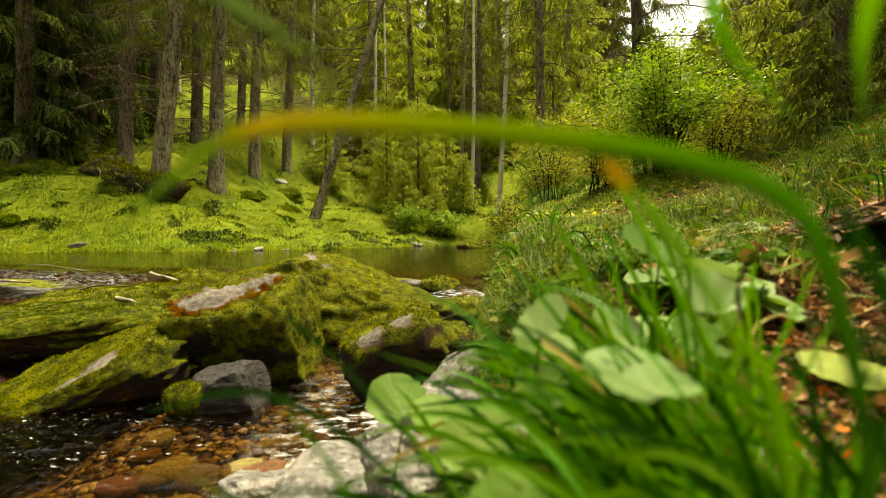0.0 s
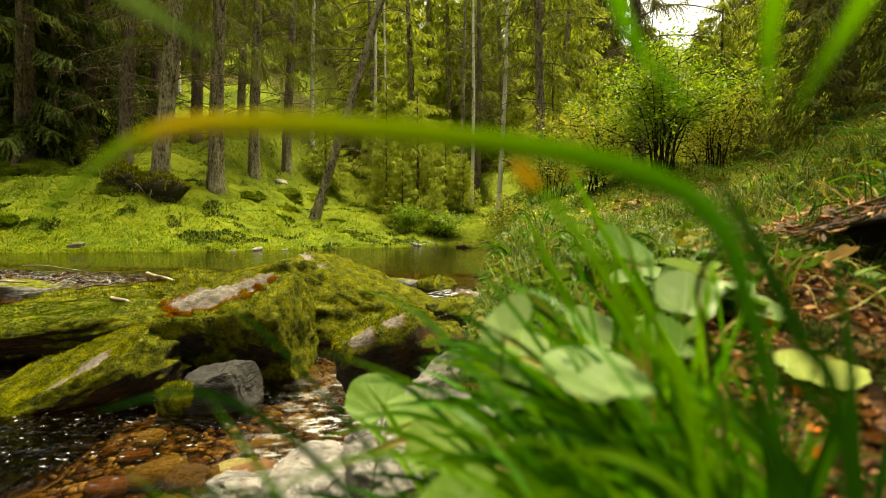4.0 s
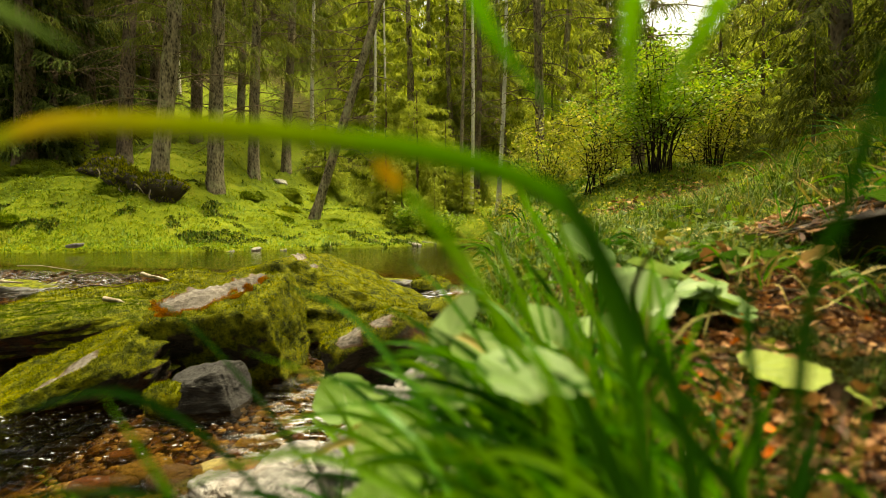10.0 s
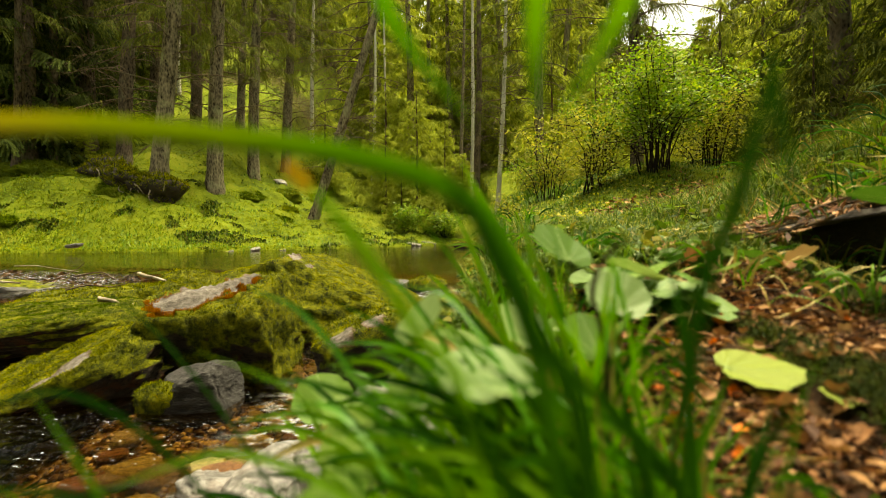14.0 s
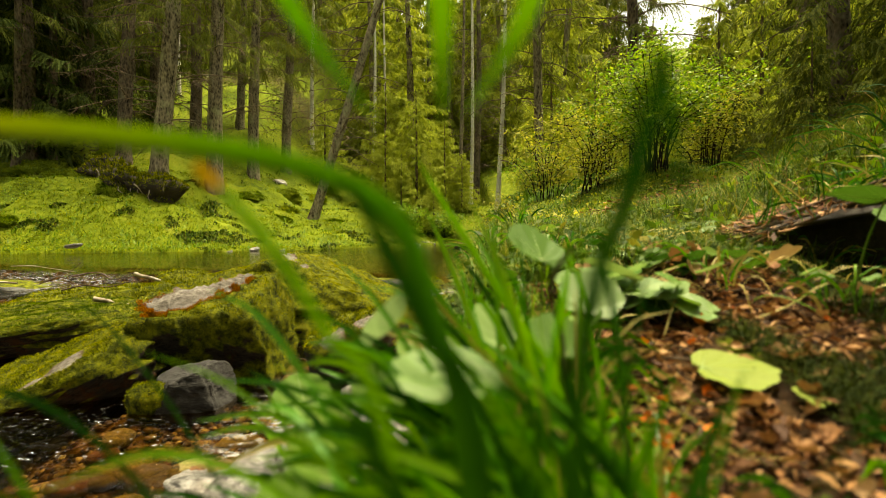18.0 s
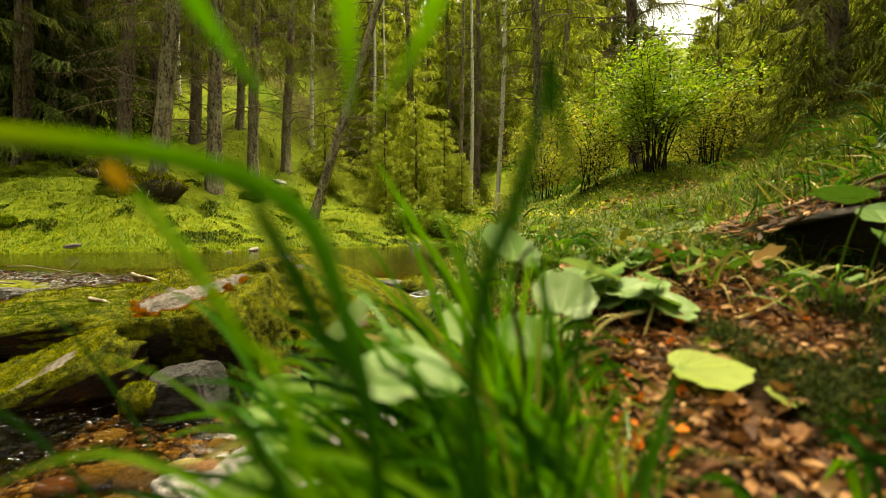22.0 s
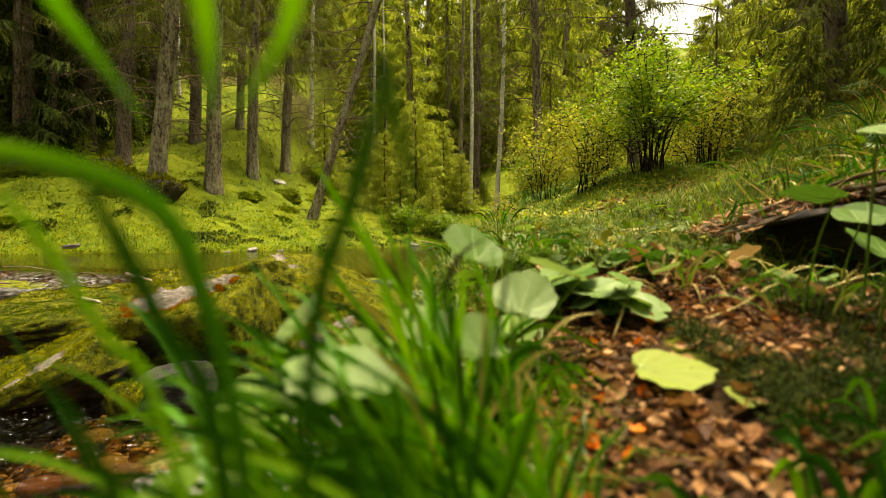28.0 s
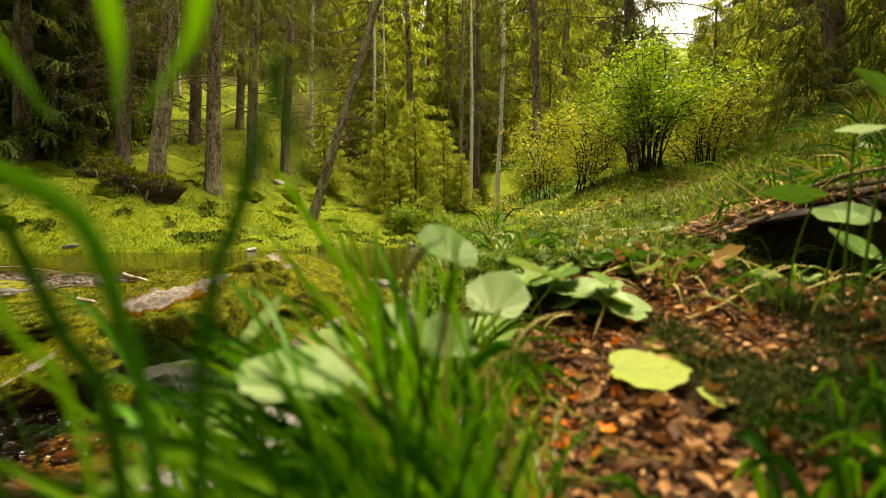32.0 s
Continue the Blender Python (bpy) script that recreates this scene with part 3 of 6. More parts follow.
def boulder(name, place, size, turn, seed, label, cuts=(), mat=None, moss=0.15, tufts=0, rough=0.16, tall=0.011, detail=4, bare=None, square=2.0, shoots=None, fringe=False):
    me = rock_mesh(name, size, mat or M_ROCK, seed, cuts, rough, detail, moss, bare or (), square)
    ob = tagged(new(name, me), label, "rock")
    ob.matrix_basis = pose(*place, *turn)
    if tufts:
        tagged(under("moss", moss_on(me, tufts, tall, seed, mat=shoots), ob), "thick green moss cushion", kind="stuff")
    if fringe:
        tagged(under("rusty_moss", moss_on(me, tufts // 12, tall * 1.1, seed + 1, mat=M_RUST_MOSS, rim=True), ob), "rusty orange moss fringe", kind="stuff")
    return ob
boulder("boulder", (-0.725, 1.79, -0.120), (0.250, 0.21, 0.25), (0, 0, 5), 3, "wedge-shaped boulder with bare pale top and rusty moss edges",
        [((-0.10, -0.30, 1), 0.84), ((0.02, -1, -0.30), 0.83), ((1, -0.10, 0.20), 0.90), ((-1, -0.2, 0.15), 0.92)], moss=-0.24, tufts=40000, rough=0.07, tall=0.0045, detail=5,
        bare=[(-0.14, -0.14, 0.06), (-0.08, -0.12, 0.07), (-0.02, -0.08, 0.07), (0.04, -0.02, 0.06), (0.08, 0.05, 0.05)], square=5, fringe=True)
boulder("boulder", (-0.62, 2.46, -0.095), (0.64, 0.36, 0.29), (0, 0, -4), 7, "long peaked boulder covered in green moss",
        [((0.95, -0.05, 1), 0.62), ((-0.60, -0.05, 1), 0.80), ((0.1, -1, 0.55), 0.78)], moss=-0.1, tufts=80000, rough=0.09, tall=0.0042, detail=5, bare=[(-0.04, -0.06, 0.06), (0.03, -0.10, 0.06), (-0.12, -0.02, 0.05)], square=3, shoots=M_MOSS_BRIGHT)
boulder("stone", (-0.630, 1.43, -0.165), (0.112, 0.10, 0.082), (0, 4, 8), 11, "dark grey layered slate stone, wet at the foot, in the stream",
        [((-0.55, -0.15, 1), 0.70), ((0.15, -1, 0.15), 0.78), ((0.9, -0.2, 0.35), 0.72), ((-0.8, -0.5, 0.3), 0.8)], M_SLATE, 0.95, 0, 0.10, 0.006, 5, square=4)
boulder("moss_cushion", (-0.718, 1.370, -0.175), (0.060, 0.045, 0.052), (0, 0, 0), 12, "small green moss cushion clinging to the slate stone", (), moss=-0.9, tufts=2600, rough=0.1, tall=0.006)
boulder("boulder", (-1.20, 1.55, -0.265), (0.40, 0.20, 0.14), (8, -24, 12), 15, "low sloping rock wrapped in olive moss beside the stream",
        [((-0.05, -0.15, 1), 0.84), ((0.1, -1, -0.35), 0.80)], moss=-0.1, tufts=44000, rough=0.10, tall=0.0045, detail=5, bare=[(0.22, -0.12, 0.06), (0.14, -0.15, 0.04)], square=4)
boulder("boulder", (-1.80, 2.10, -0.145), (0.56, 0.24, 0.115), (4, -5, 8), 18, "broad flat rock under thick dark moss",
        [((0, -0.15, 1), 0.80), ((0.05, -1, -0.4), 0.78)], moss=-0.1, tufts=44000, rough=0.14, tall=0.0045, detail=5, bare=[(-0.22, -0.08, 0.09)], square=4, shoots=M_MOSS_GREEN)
boulder("boulder", (-1.75, 2.72, -0.12), (0.55, 0.34, 0.15), (0, -5, 0), 22, "low rusty mossy rock littered with twigs",
        [((0, 0, 1), 0.7)], moss=-0.2, tufts=9000, rough=0.18, tall=0.008)
boulder("boulder", (-1.22, 2.40, -0.17), (0.34, 0.3, 0.16), (0, 0, 20), 25, "mossy rock between boulders in the stream", [((0, 0, 1), 0.7)], moss=-0.3, tufts=6000, tall=0.007)
boulder("stone", (-1.57, 3.18, -0.03), (0.17, 0.13, 0.09), (0, 0, 0), 27, "small round mossy stone at the pool's lip", moss=-0.3, tufts=2500, tall=0.008)
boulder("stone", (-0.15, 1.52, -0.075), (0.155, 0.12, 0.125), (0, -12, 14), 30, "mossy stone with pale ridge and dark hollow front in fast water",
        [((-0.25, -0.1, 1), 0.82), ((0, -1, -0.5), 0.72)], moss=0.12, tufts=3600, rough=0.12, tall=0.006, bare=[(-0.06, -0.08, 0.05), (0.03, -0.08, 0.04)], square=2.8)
boulder("stone", (-0.05, 1.72, -0.08), (0.15, 0.12, 0.09), (0, 0, 30), 33, "flat yellowish stone in the spill", [((0, 0, 1), 0.6)], moss=0.4, tufts=900, tall=0.006)
boulder("stone", (-0.24, 3.16, -0.03), (0.12, 0.09, 0.06), (0, 5, 10), 36, "flat grey stone at the pool's lip", [((0, 0, 1), 0.5)], M_GREY, 0.9)
boulder("stone", (-0.02, 3.05, -0.04), (0.13, 0.1, 0.07), (0, 0, 40), 38, "dark mossy stone at the pool's lip", moss=0.1, tufts=1200, tall=0.008)
boulder("stone", (0.08, 2.35, -0.09), (0.16, 0.12, 0.08), (0, 0, 10), 40, "wet dark stone in the spill", moss=0.3, tufts=900, tall=0.007)
boulder("stone", (-2.95, 3.55, -0.10), (0.4, 0.22, 0.07), (0, 4, 6), 42, "flat wet stone under the rapid", [((0, 0, 1), 0.5)], M_GREY, 0.9)
# pale stones on the near bank's edge
for k, (x, y, z, s, flat) in enumerate([(0.050, 0.545, 0.070, 0.060, 0.8), (-0.035, 0.66, -0.015, 0.075, 0.55), (-0.17, 0.84, -0.150, 0.15, 0.38), (0.01, 0.84, -0.03, 0.085, 0.85), (-0.33, 0.99, -0.225, 0.12, 0.35),
                                        (-0.11, 1.06, -0.155, 0.10, 0.55), (0.03, 1.02, -0.02, 0.09, 0.7), (-0.10, 0.70, -0.105, 0.07, 0.5)]):
    tagged(boulder("stone", (x, y, z), (s, s * 0.75, s * flat), (5 * k - 14, 14 - 5 * k, 47 * k), 50 + k, "pale grey rough stone at the water's edge",
                   [((0.3, -0.4, 1), 0.72), ((-0.7, -0.5, 0.4), 0.75), ((0.8, -0.6, 0.3), 0.8)], M_PALE, 0.95, 0, 0.16, detail=5, square=3), group="pale stones on the bank")
# shore stones
for x, y, z, s, lab, mt in [(-3.09, 8.25, 0.03, 0.10, "white angular stone at the far shore", M_PALE), (-3.42, 8.0, 0.0, 0.07, "small grey stone in shallow water", M_GREY),
                            (-0.62, 11.2, 0.03, 0.16, "pale stone at the pool's far end", M_PALE), (-5.47, 7.35, 0.12, 0.10, "grey stone in the grass by the shore", M_GREY),
                            (0.55, 9.8, 0.02, 0.24, "flat mossy stone at the pool's far end", M_ROCK), (-0.3, 12.0, 0.05, 0.15, "grey stone at the pool's far end", M_GREY),
                            (-2.7, 8.45, 0.01, 0.07, "small grey stone at the far shore", M_GREY)]:
    boulder("stone", (x, y, z), (s * 1.2, s * 0.7, s * 0.42), (0, 8, 30 * x), int(70 + y), lab, [((0.2, -0.2, 1), 0.5)], mt, 0.1 if mt is M_ROCK else 0.95, 300 if mt is M_ROCK else 0, 0.15, 0.02, 3)

boulder("stone", (-5.0, 15.2, float(ground_z(-5.0, 15.2)) + 0.05), (0.22, 0.2, 0.16), (0, 10, 20), 99, "pale broken stone among moss on the slope", [((0, -0.4, 1), 0.6)], M_PALE, 0.95, 0, 0.25, 0.02, 3)
# pebbles on the bed
pebbles = [rock_mesh("pebble", (1, 0.8, 0.5), mt, 90 + i, [((0, 0, 1), 0.7)], 0.2, 2) for i, mt in enumerate((M_PEBBLE, M_OCHRE, M_PEBBLE, M_OCHRE, M_RUST))]
rng = np.random.RandomState(5)
for i in range(230):
    y = 0.85 + 2.0 * rng.rand() ** 1.5
    x = bank_edge(y) - 0.03 - rng.rand() ** 0.8 * (0.62 + 0.12 * y) * math.exp(0.3 * rng.randn())
    s = 0.012 + 0.055 * rng.rand() ** 2.4
    ob = tagged(new("pebble", pebbles[rng.randint(5)]), "rounded brown pebble on the stream bed", "pebble", "pebbles on the stream bed")
    ob.matrix_basis = pose(x, y, float(ground_z(x, y)) + s * 0.2, 0, 0, rng.rand() * 360) @ Matrix.Scale(s, 4)


# fine gravel between the pebbles
base_v, base_f = [], []
bm = bmesh.new()
bmesh.ops.create_icosphere(bm, subdivisions=1, radius=1)
base_v, base_f = np.array([v.co[:] for v in bm.verts]), np.array([[v.index for v in f.verts] for f in bm.faces])
bm.free()
n = 6500
y = 0.8 + 2.3 * rng.rand(n) ** 1.3
x = bank_edge(y) - 0.02 - rng.rand(n) ** 0.8 * (0.66 + 0.14 * y) * np.exp(0.35 * rng.randn(n))
s = 0.004 + 0.012 * rng.rand(n) ** 2
sq = np.stack([s * (0.8 + 0.5 * rng.rand(n)), s * (0.8 + 0.5 * rng.rand(n)), s * 0.6], 1)
v = base_v[None] * sq[:, None] * (1 + 0.25 * rng.randn(n, len(base_v), 1)) + np.stack([x, y, ground_z(x, y) + s * 0.2], 1)[:, None]
f = base_f[None] + (np.arange(n) * len(base_v))[:, None, None]
tagged(new("gravel", mesh_of("gravel", v.reshape(-1, 3), f.reshape(-1, 3), M_GRAVEL, True)), "amber and brown gravel on the stream bed", "gravel", kind="stuff")


# ---- sticks ----
def stick(place, length, radius, turn, label, mat, seed, bend=0.06):
    rng = np.random.RandomState(seed)
    c = np.array([[0, 0, 0], [length * 0.33, bend * length * rng.randn(), bend * length * 0.5 * rng.randn()],
                  [length * 0.66, bend * length * rng.randn(), bend * length * 0.5 * rng.randn()], [length, 0, 0]])
    v, f = tube(spline(c, 14), np.linspace(radius, radius * 0.55, 14), 9, 0.35, seed)
    ob = tagged(new("stick", mesh_of("stick", v, f, mat, True)), label, "stick")
    ob.matrix_basis = pose(*place, *turn)
    return ob


stick((-1.47, 2.20, 0.005), 0.17, 0.012, (0, 8, -6), "bleached driftwood stick lying on moss", M_DEAD, 1)
stick((-1.80, 3.02, 0.05), 0.20, 0.013, (0, 12, -12), "weathered stick lying on the moss", M_DEAD, 2)
stick((-2.15, 2.95, 0.04), 0.36, 0.004, (0, -4, 12), "thin dark twig over the moss", M_TWIG, 3, 0.12)
stick((-2.55, 3.0, 0.10), 0.45, 0.003, (0, 4, -8), "thin bent twig over the rapid", M_DEAD, 4, 0.12)
stick((-2.05, 2.6, 0.03), 0.22, 0.003, (0, -30, 20), "thin twig standing out of the moss", M_TWIG, 5, 0.15)
stick((-1.85, 2.5, 0.01), 0.30, 0.004, (0, -6, 25), "thin brown twig on rusty moss", M_TWIG, 6, 0.1)
stick((-3.3, 3.3, -0.02), 0.5, 0.012, (0, 2, 3), "wet brown stick across the rapid", M_DEAD, 7)
stick((0.405, 0.70, 0.205), 0.085, 0.0075, (0, 22, -62), "broken brown stick in the leaf litter", M_TWIG, 8)
# ---- spruces ----
def spray_arrays(org, dirs, lens, rng, width=0.05, segs=4, sag=0.35):
    """Needle sprays: a curved spine with short pointed needles tufts on both sides."""
    n = len(org)
    up = np.array([0, 0, 1.0])
    side = np.cross(dirs, up) + 0.25 * rng.randn(n, 3)
    side /= np.maximum(np.linalg.norm(side, axis=1), 1e-6)[:, None]
    v = np.zeros((n, segs, 2, 3, 3))
    for k in range(segs):
        s0, s1 = k / segs, (k + 1.15) / segs
        p0 = org + dirs * (lens * s0)[:, None] - up * (sag * lens * s0 * s0)[:, None]
        p1 = org + dirs * (lens * s1)[:, None] - up * (sag * lens * s1 * s1)[:, None]
        w = width * (1.15 - 0.6 * s0) * (0.7 + 0.6 * rng.rand(n))
        for q, sg in enumerate((-1, 1)):
            v[:, k, q, 0] = p0
            v[:, k, q, 1] = p0 + (p1 - p0) * 0.9 + side * (sg * w)[:, None] - up * (0.4 * w)[:, None]
            v[:, k, q, 2] = p1
    return v.reshape(-1, 3)


def crown_mesh(seed, low, high, reach, branches, twigs, mat, droop=0.30, twig=0.42, width=0.05, thin_from=1e9, segs=4):
    rng = np.random.RandomState(seed)
    O, D, L = [], [], []
    for i in range(branches):
        h = low + (high - low) * ((i + rng.rand()) / branches) ** 1.15
        q = (h - low) / (high - low)
        r = reach * (1 - q) ** 0.75 * (0.65 + 0.5 * rng.rand()) * (0.75 + 0.25 * min(1, q * 6)) + 0.15
        az = i * 2.399 + rng.rand() * 0.7
        out = np.array([math.cos(az), math.sin(az), 0])
        lat = np.array([-out[1], out[0], 0])
        m = max(6, int(twigs * (0.35 + 0.65 * r / reach) * (0.5 if h > thin_from else 1)))
        s = 0.12 + 0.88 * rng.rand(m) ** 0.8
        base = out * (s * r)[:, None] + np.array([0, 0, 1.0]) * (h - droop * r * s ** 1.4 + 0.10 * r * s ** 4)[:, None]
        sg = np.where(rng.rand(m) < 0.5, -1, 1)
        d = out * (0.45 + 0.3 * rng.rand(m))[:, None] + lat * (sg * (0.9 * rng.rand(m) + 0.1))[:, None] + 0.22 * rng.randn(m, 3) + np.array([0, 0, 1.0]) * (-0.25 - 0.55 * rng.rand(m))[:, None]
        d /= np.linalg.norm(d, axis=1)[:, None]
        O.append(base)
        D.append(d)
        L.append(twig * (1.15 - 0.5 * s) * (0.6 + 0.7 * rng.rand(m)) * (0.55 + 0.45 * r / reach))
    v = spray_arrays(np.vstack(O), np.vstack(D), np.concatenate(L), rng, width, segs)
    return mesh_of("crown", v, np.arange(len(v)).reshape(-1, 3), mat)


def bough_mesh(seed, length, radius):
    rng = np.random.RandomState(seed)
    c = [(0, 0, 0), (length * 0.35, 0.06 * length * rng.randn(), 0.02 * length), (length * 0.7, 0.08 * length * rng.randn(), -0.08 * length), (length, 0.1 * length * rng.randn(), -0.22 * length)]
    p = spline(c, 9)
    vs, fs = tube(p, np.linspace(radius, radius * 0.25, 9), 5)
    n = len(vs)
    V, Fc = [vs], [fs]
    for k in range(9):
        i = rng.randint(2, 9)
        e = p[i] + np.array([0.10 + 0.15 * rng.rand(), 0.22 * rng.randn(), -0.10 - 0.12 * rng.rand()]) * length
        w, f = tube(np.linspace(p[i], e, 3), [radius * 0.3, radius * 0.2, radius * 0.1], 3)
        V.append(w)
        Fc.append(f + n)
        n += len(w)
    return mesh_of("branch", np.vstack(V), np.vstack(Fc), M_TWIG)


def trunk_mesh(seed, height, r0, top, mat, flare=0.5, sides=18):
    h = np.concatenate([np.linspace(-0.35, 1.0, 8), np.linspace(1.3, height, 22)])
    bend = 0.05 * np.sin(h * 0.5 + seed)
    p = np.stack([top[0] * h / height + bend, top[1] * h / height + 0.04 * np.cos(h * 0.6 + seed), h], 1)
    r = r0 * (1 - 0.72 * np.clip(h, 0, 99) / height) * (1 + flare * np.exp(-np.clip(h + 0.2, 0, 9) / 0.28))
    v, f = tube(p, np.maximum(r, 0.01), sides, 0.22, seed)
    return mesh_of("trunk", v, f, mat, True)


DEAD_BOUGHS = [bough_mesh(200 + i, 1.2, 0.013) for i in range(4)]
CROWN_HIGH = [crown_mesh(300 + i, 4.2, 16, 2.3, 44, 60, M_SPRUCE, 0.45, 0.58, 0.032, 9.5, 6) for i in range(3)]
CROWN_FULL = [crown_mesh(310 + i, 0.9, 13, 2.2, 88, 62, M_SPRUCE, 0.38, 0.50, 0.04, 9.5, 5) for i in range(3)]
CROWN_DARK = [crown_mesh(314 + i, 0.5, 13, 2.2, 88, 62, M_SPRUCE_SHADED, 0.38, 0.50, 0.04, 9.5, 5) for i in range(2)]
CROWN_NEAR = crown_mesh(318, 0.9, 9.5, 1.7, 64, 64, M_SPRUCE, 0.55, 0.32, 0.022, 5.5, 5)
CROWN_YOUNG = [crown_mesh(320 + i, 0.15, 3.2, 1.05, 74, 62, M_YOUNG_AND_LIT, 0.14, 0.24, 0.020) for i in range(2)]
CROWN_FAR = [crown_mesh(340 + i, 0.6, 11.5, 2.3, 66, 46, m, 0.38, 0.6, 0.085, 12) for i, m in enumerate((M_SPRUCE, M_YOUNG_AND_LIT, M_SPRUCE, M_YOUNG_AND_LIT))]
CROWN_WARM = [crown_mesh(330 + i, 0.7, 12, 2.1, 92, 60, M_YOUNG_AND_LIT, 0.36, 0.42, 0.042, 9.5) for i in range(2)]


def spruce(x, y, radius, height, lean, seed, label, mat, crown=None, turn=0.0, dead=10, limb=(1.2, 4.6), scale=1.0, reach=1.0):
    rng = np.random.RandomState(seed)
    tree = tagged(new("spruce_tree"), label, "tree")
    z = float(ground_z(x, y))
    tree.matrix_basis = pose(x, y, z)
    under("trunk", trunk_mesh(seed, height, radius, lean, mat), tree)
    for i in range(dead):
        h = limb[0] + (limb[1] - limb[0]) * (i + rng.rand()) / dead
        rad = radius * (1 - 0.72 * h / height) * 0.8
        az = rng.rand() * 360
        s = 0.5 + 0.9 * rng.rand()
        under("branch", DEAD_BOUGHS[rng.randint(4)], tree, pose(lean[0] * h / height + rad * math.cos(radians(az)), lean[1] * h / height + rad * math.sin(radians(az)), h, 0, 12 * rng.randn() - 4, az) @ Matrix.Scale(s, 4))
    if crown:
        under("crown", crown, tree, pose(0, 0, 0, -math.degrees(lean[1] / height), math.degrees(lean[0] / height)) @ pose(0, 0, 0, 0, 0, turn) @ Matrix.Diagonal((reach, reach, scale, 1)))
    return tree
# trunks that stand out one by one: x, y, radius, lean to the side per metre, bark, crown, label
STANDING = [
    (-7.66, 12.0, 0.180, 0.046, M_BARK_DARK, 0, "straight dark spruce trunk with dead twigs on the slope"),
    (-6.06, 10.6, 0.205, 0.090, M_BARK, 1, "thick scarred spruce with flaking bark and a mossy foot"),
    (-9.82, 16.74, 0.175, 0.066, M_BARK_DARK, 2, "dark spruce deeper in the wood"),
    (-7.58, 15.11, 0.190, 0.041, M_BARK_DARK, 0, "dark slender spruce behind the group"),
    (-5.57, 12.0, 0.203, 0.060, M_BARK, 1, "grey spruce trunk standing on the grassy bank"),
    (-5.46, 14.30, 0.172, 0.044, M_BARK, 2, "grey spruce on the mossy slope"),
    (-5.24, 16.70, 0.173, 0.042, M_BARK, 0, "grey spruce higher on the mossy slope"),
    (-3.31, 13.0, 0.142, 0.296, M_BARK, 9, "leaning dead spruce trunk with broken twigs by the pool"),
    (1.62, 14.04, 0.080, 0.027, M_BARK_PALE, 9, "thin pale dead spruce pole"),
    (0.95, 17.00, 0.080, 0.018, M_BARK_PALE, 9, "thin bleached dead spruce pole"),
    (-10.3, 14.0, 0.120, 0.053, M_BARK_DARK, 0, "thin dark spruce at the wood's edge"),
    (-10.1, 19.0, 0.080, 0.030, M_BARK_PALE, 9, "pale thin trunk far in the wood"),
    (-5.24, 20.0, 0.095, 0.012, M_BARK_PALE, 1, "pale thin spruce far up the slope"),
    (-6.88, 17.0, 0.150, 0.024, M_BARK, 2, "reddish grey spruce on the slope"),
    (-2.83, 20.0, 0.085, 0.016, M_BARK_PALE, 9, "pale dead pole in the thicket"),
    (-2.45, 20.6, 0.070, 0.010, M_BARK_PALE, 9, "thin pale dead pole in the thicket"),
    (2.44, 12.5, 0.138, -0.008, M_BARK, 3, "tall straight grey spruce behind the pool"),
    (3.54, 9.0, 0.125, -0.013, M_BARK_DARK, 4, "dark spruce rising behind the green bush"),
    (5.05, 6.2, 0.140, -0.030, M_BARK_DARK, 5, "dark spruce with long hanging branches on the bank"),
    (0.72, 18.0, 0.085, 0.004, M_BARK, 9, "thin grey trunk in the thicket"),
    (1.39, 20.0, 0.160, 0.006, M_BARK_DARK, 0, "dark spruce trunk behind the poles"),
    (-9.54, 11.0, 0.090, 0.051, M_BARK_DARK, 1, "slender dark spruce at the wood's edge"),
    (-9.5, 12.0, 0.110, 0.049, M_BARK_DARK, 2, "dark spruce in the shaded wood"),
]
for k, (x, y, r, lean, bk, crown, lab) in enumerate(STANDING):
    mesh = {0: CROWN_HIGH[0], 1: CROWN_HIGH[1], 2: CROWN_HIGH[2], 3: CROWN_HIGH[0], 4: CROWN_HIGH[1], 5: CROWN_NEAR}.get(crown)
    tall = 13.0 if crown != 9 else (11.0 if lean < 0.2 else 14.0)
    low = {3: 0.78, 4: 0.60, 5: 0.9}.get(crown, 0.76)
    spruce(x, y, r * 0.9, tall, (lean * tall, 0.0), 400 + k, lab, bk, mesh, 47 * k, 46 if r > 0.1 else 16, (1.2, 6.5), low, {5: 0.9, 4: 0.5, 3: 0.75}.get(crown, 0.50 if y < 13 and x > -8 else 0.66))

# the wood behind: rows of spruces up the slopes, open to the sky above the trail
rng = np.random.RandomState(77)
placed = [(s[0], s[1]) for s in STANDING]
# tall spruces in the bright needle copy, so the wood looks sunlit
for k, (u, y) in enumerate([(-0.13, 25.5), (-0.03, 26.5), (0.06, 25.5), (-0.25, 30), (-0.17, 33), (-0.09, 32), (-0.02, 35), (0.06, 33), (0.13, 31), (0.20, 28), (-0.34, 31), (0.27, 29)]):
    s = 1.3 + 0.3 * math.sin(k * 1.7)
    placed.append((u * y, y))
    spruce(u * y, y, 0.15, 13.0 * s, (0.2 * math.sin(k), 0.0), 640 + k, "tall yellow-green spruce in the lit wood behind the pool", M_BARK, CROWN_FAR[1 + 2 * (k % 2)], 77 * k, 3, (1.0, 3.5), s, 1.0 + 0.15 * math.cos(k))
count = 0
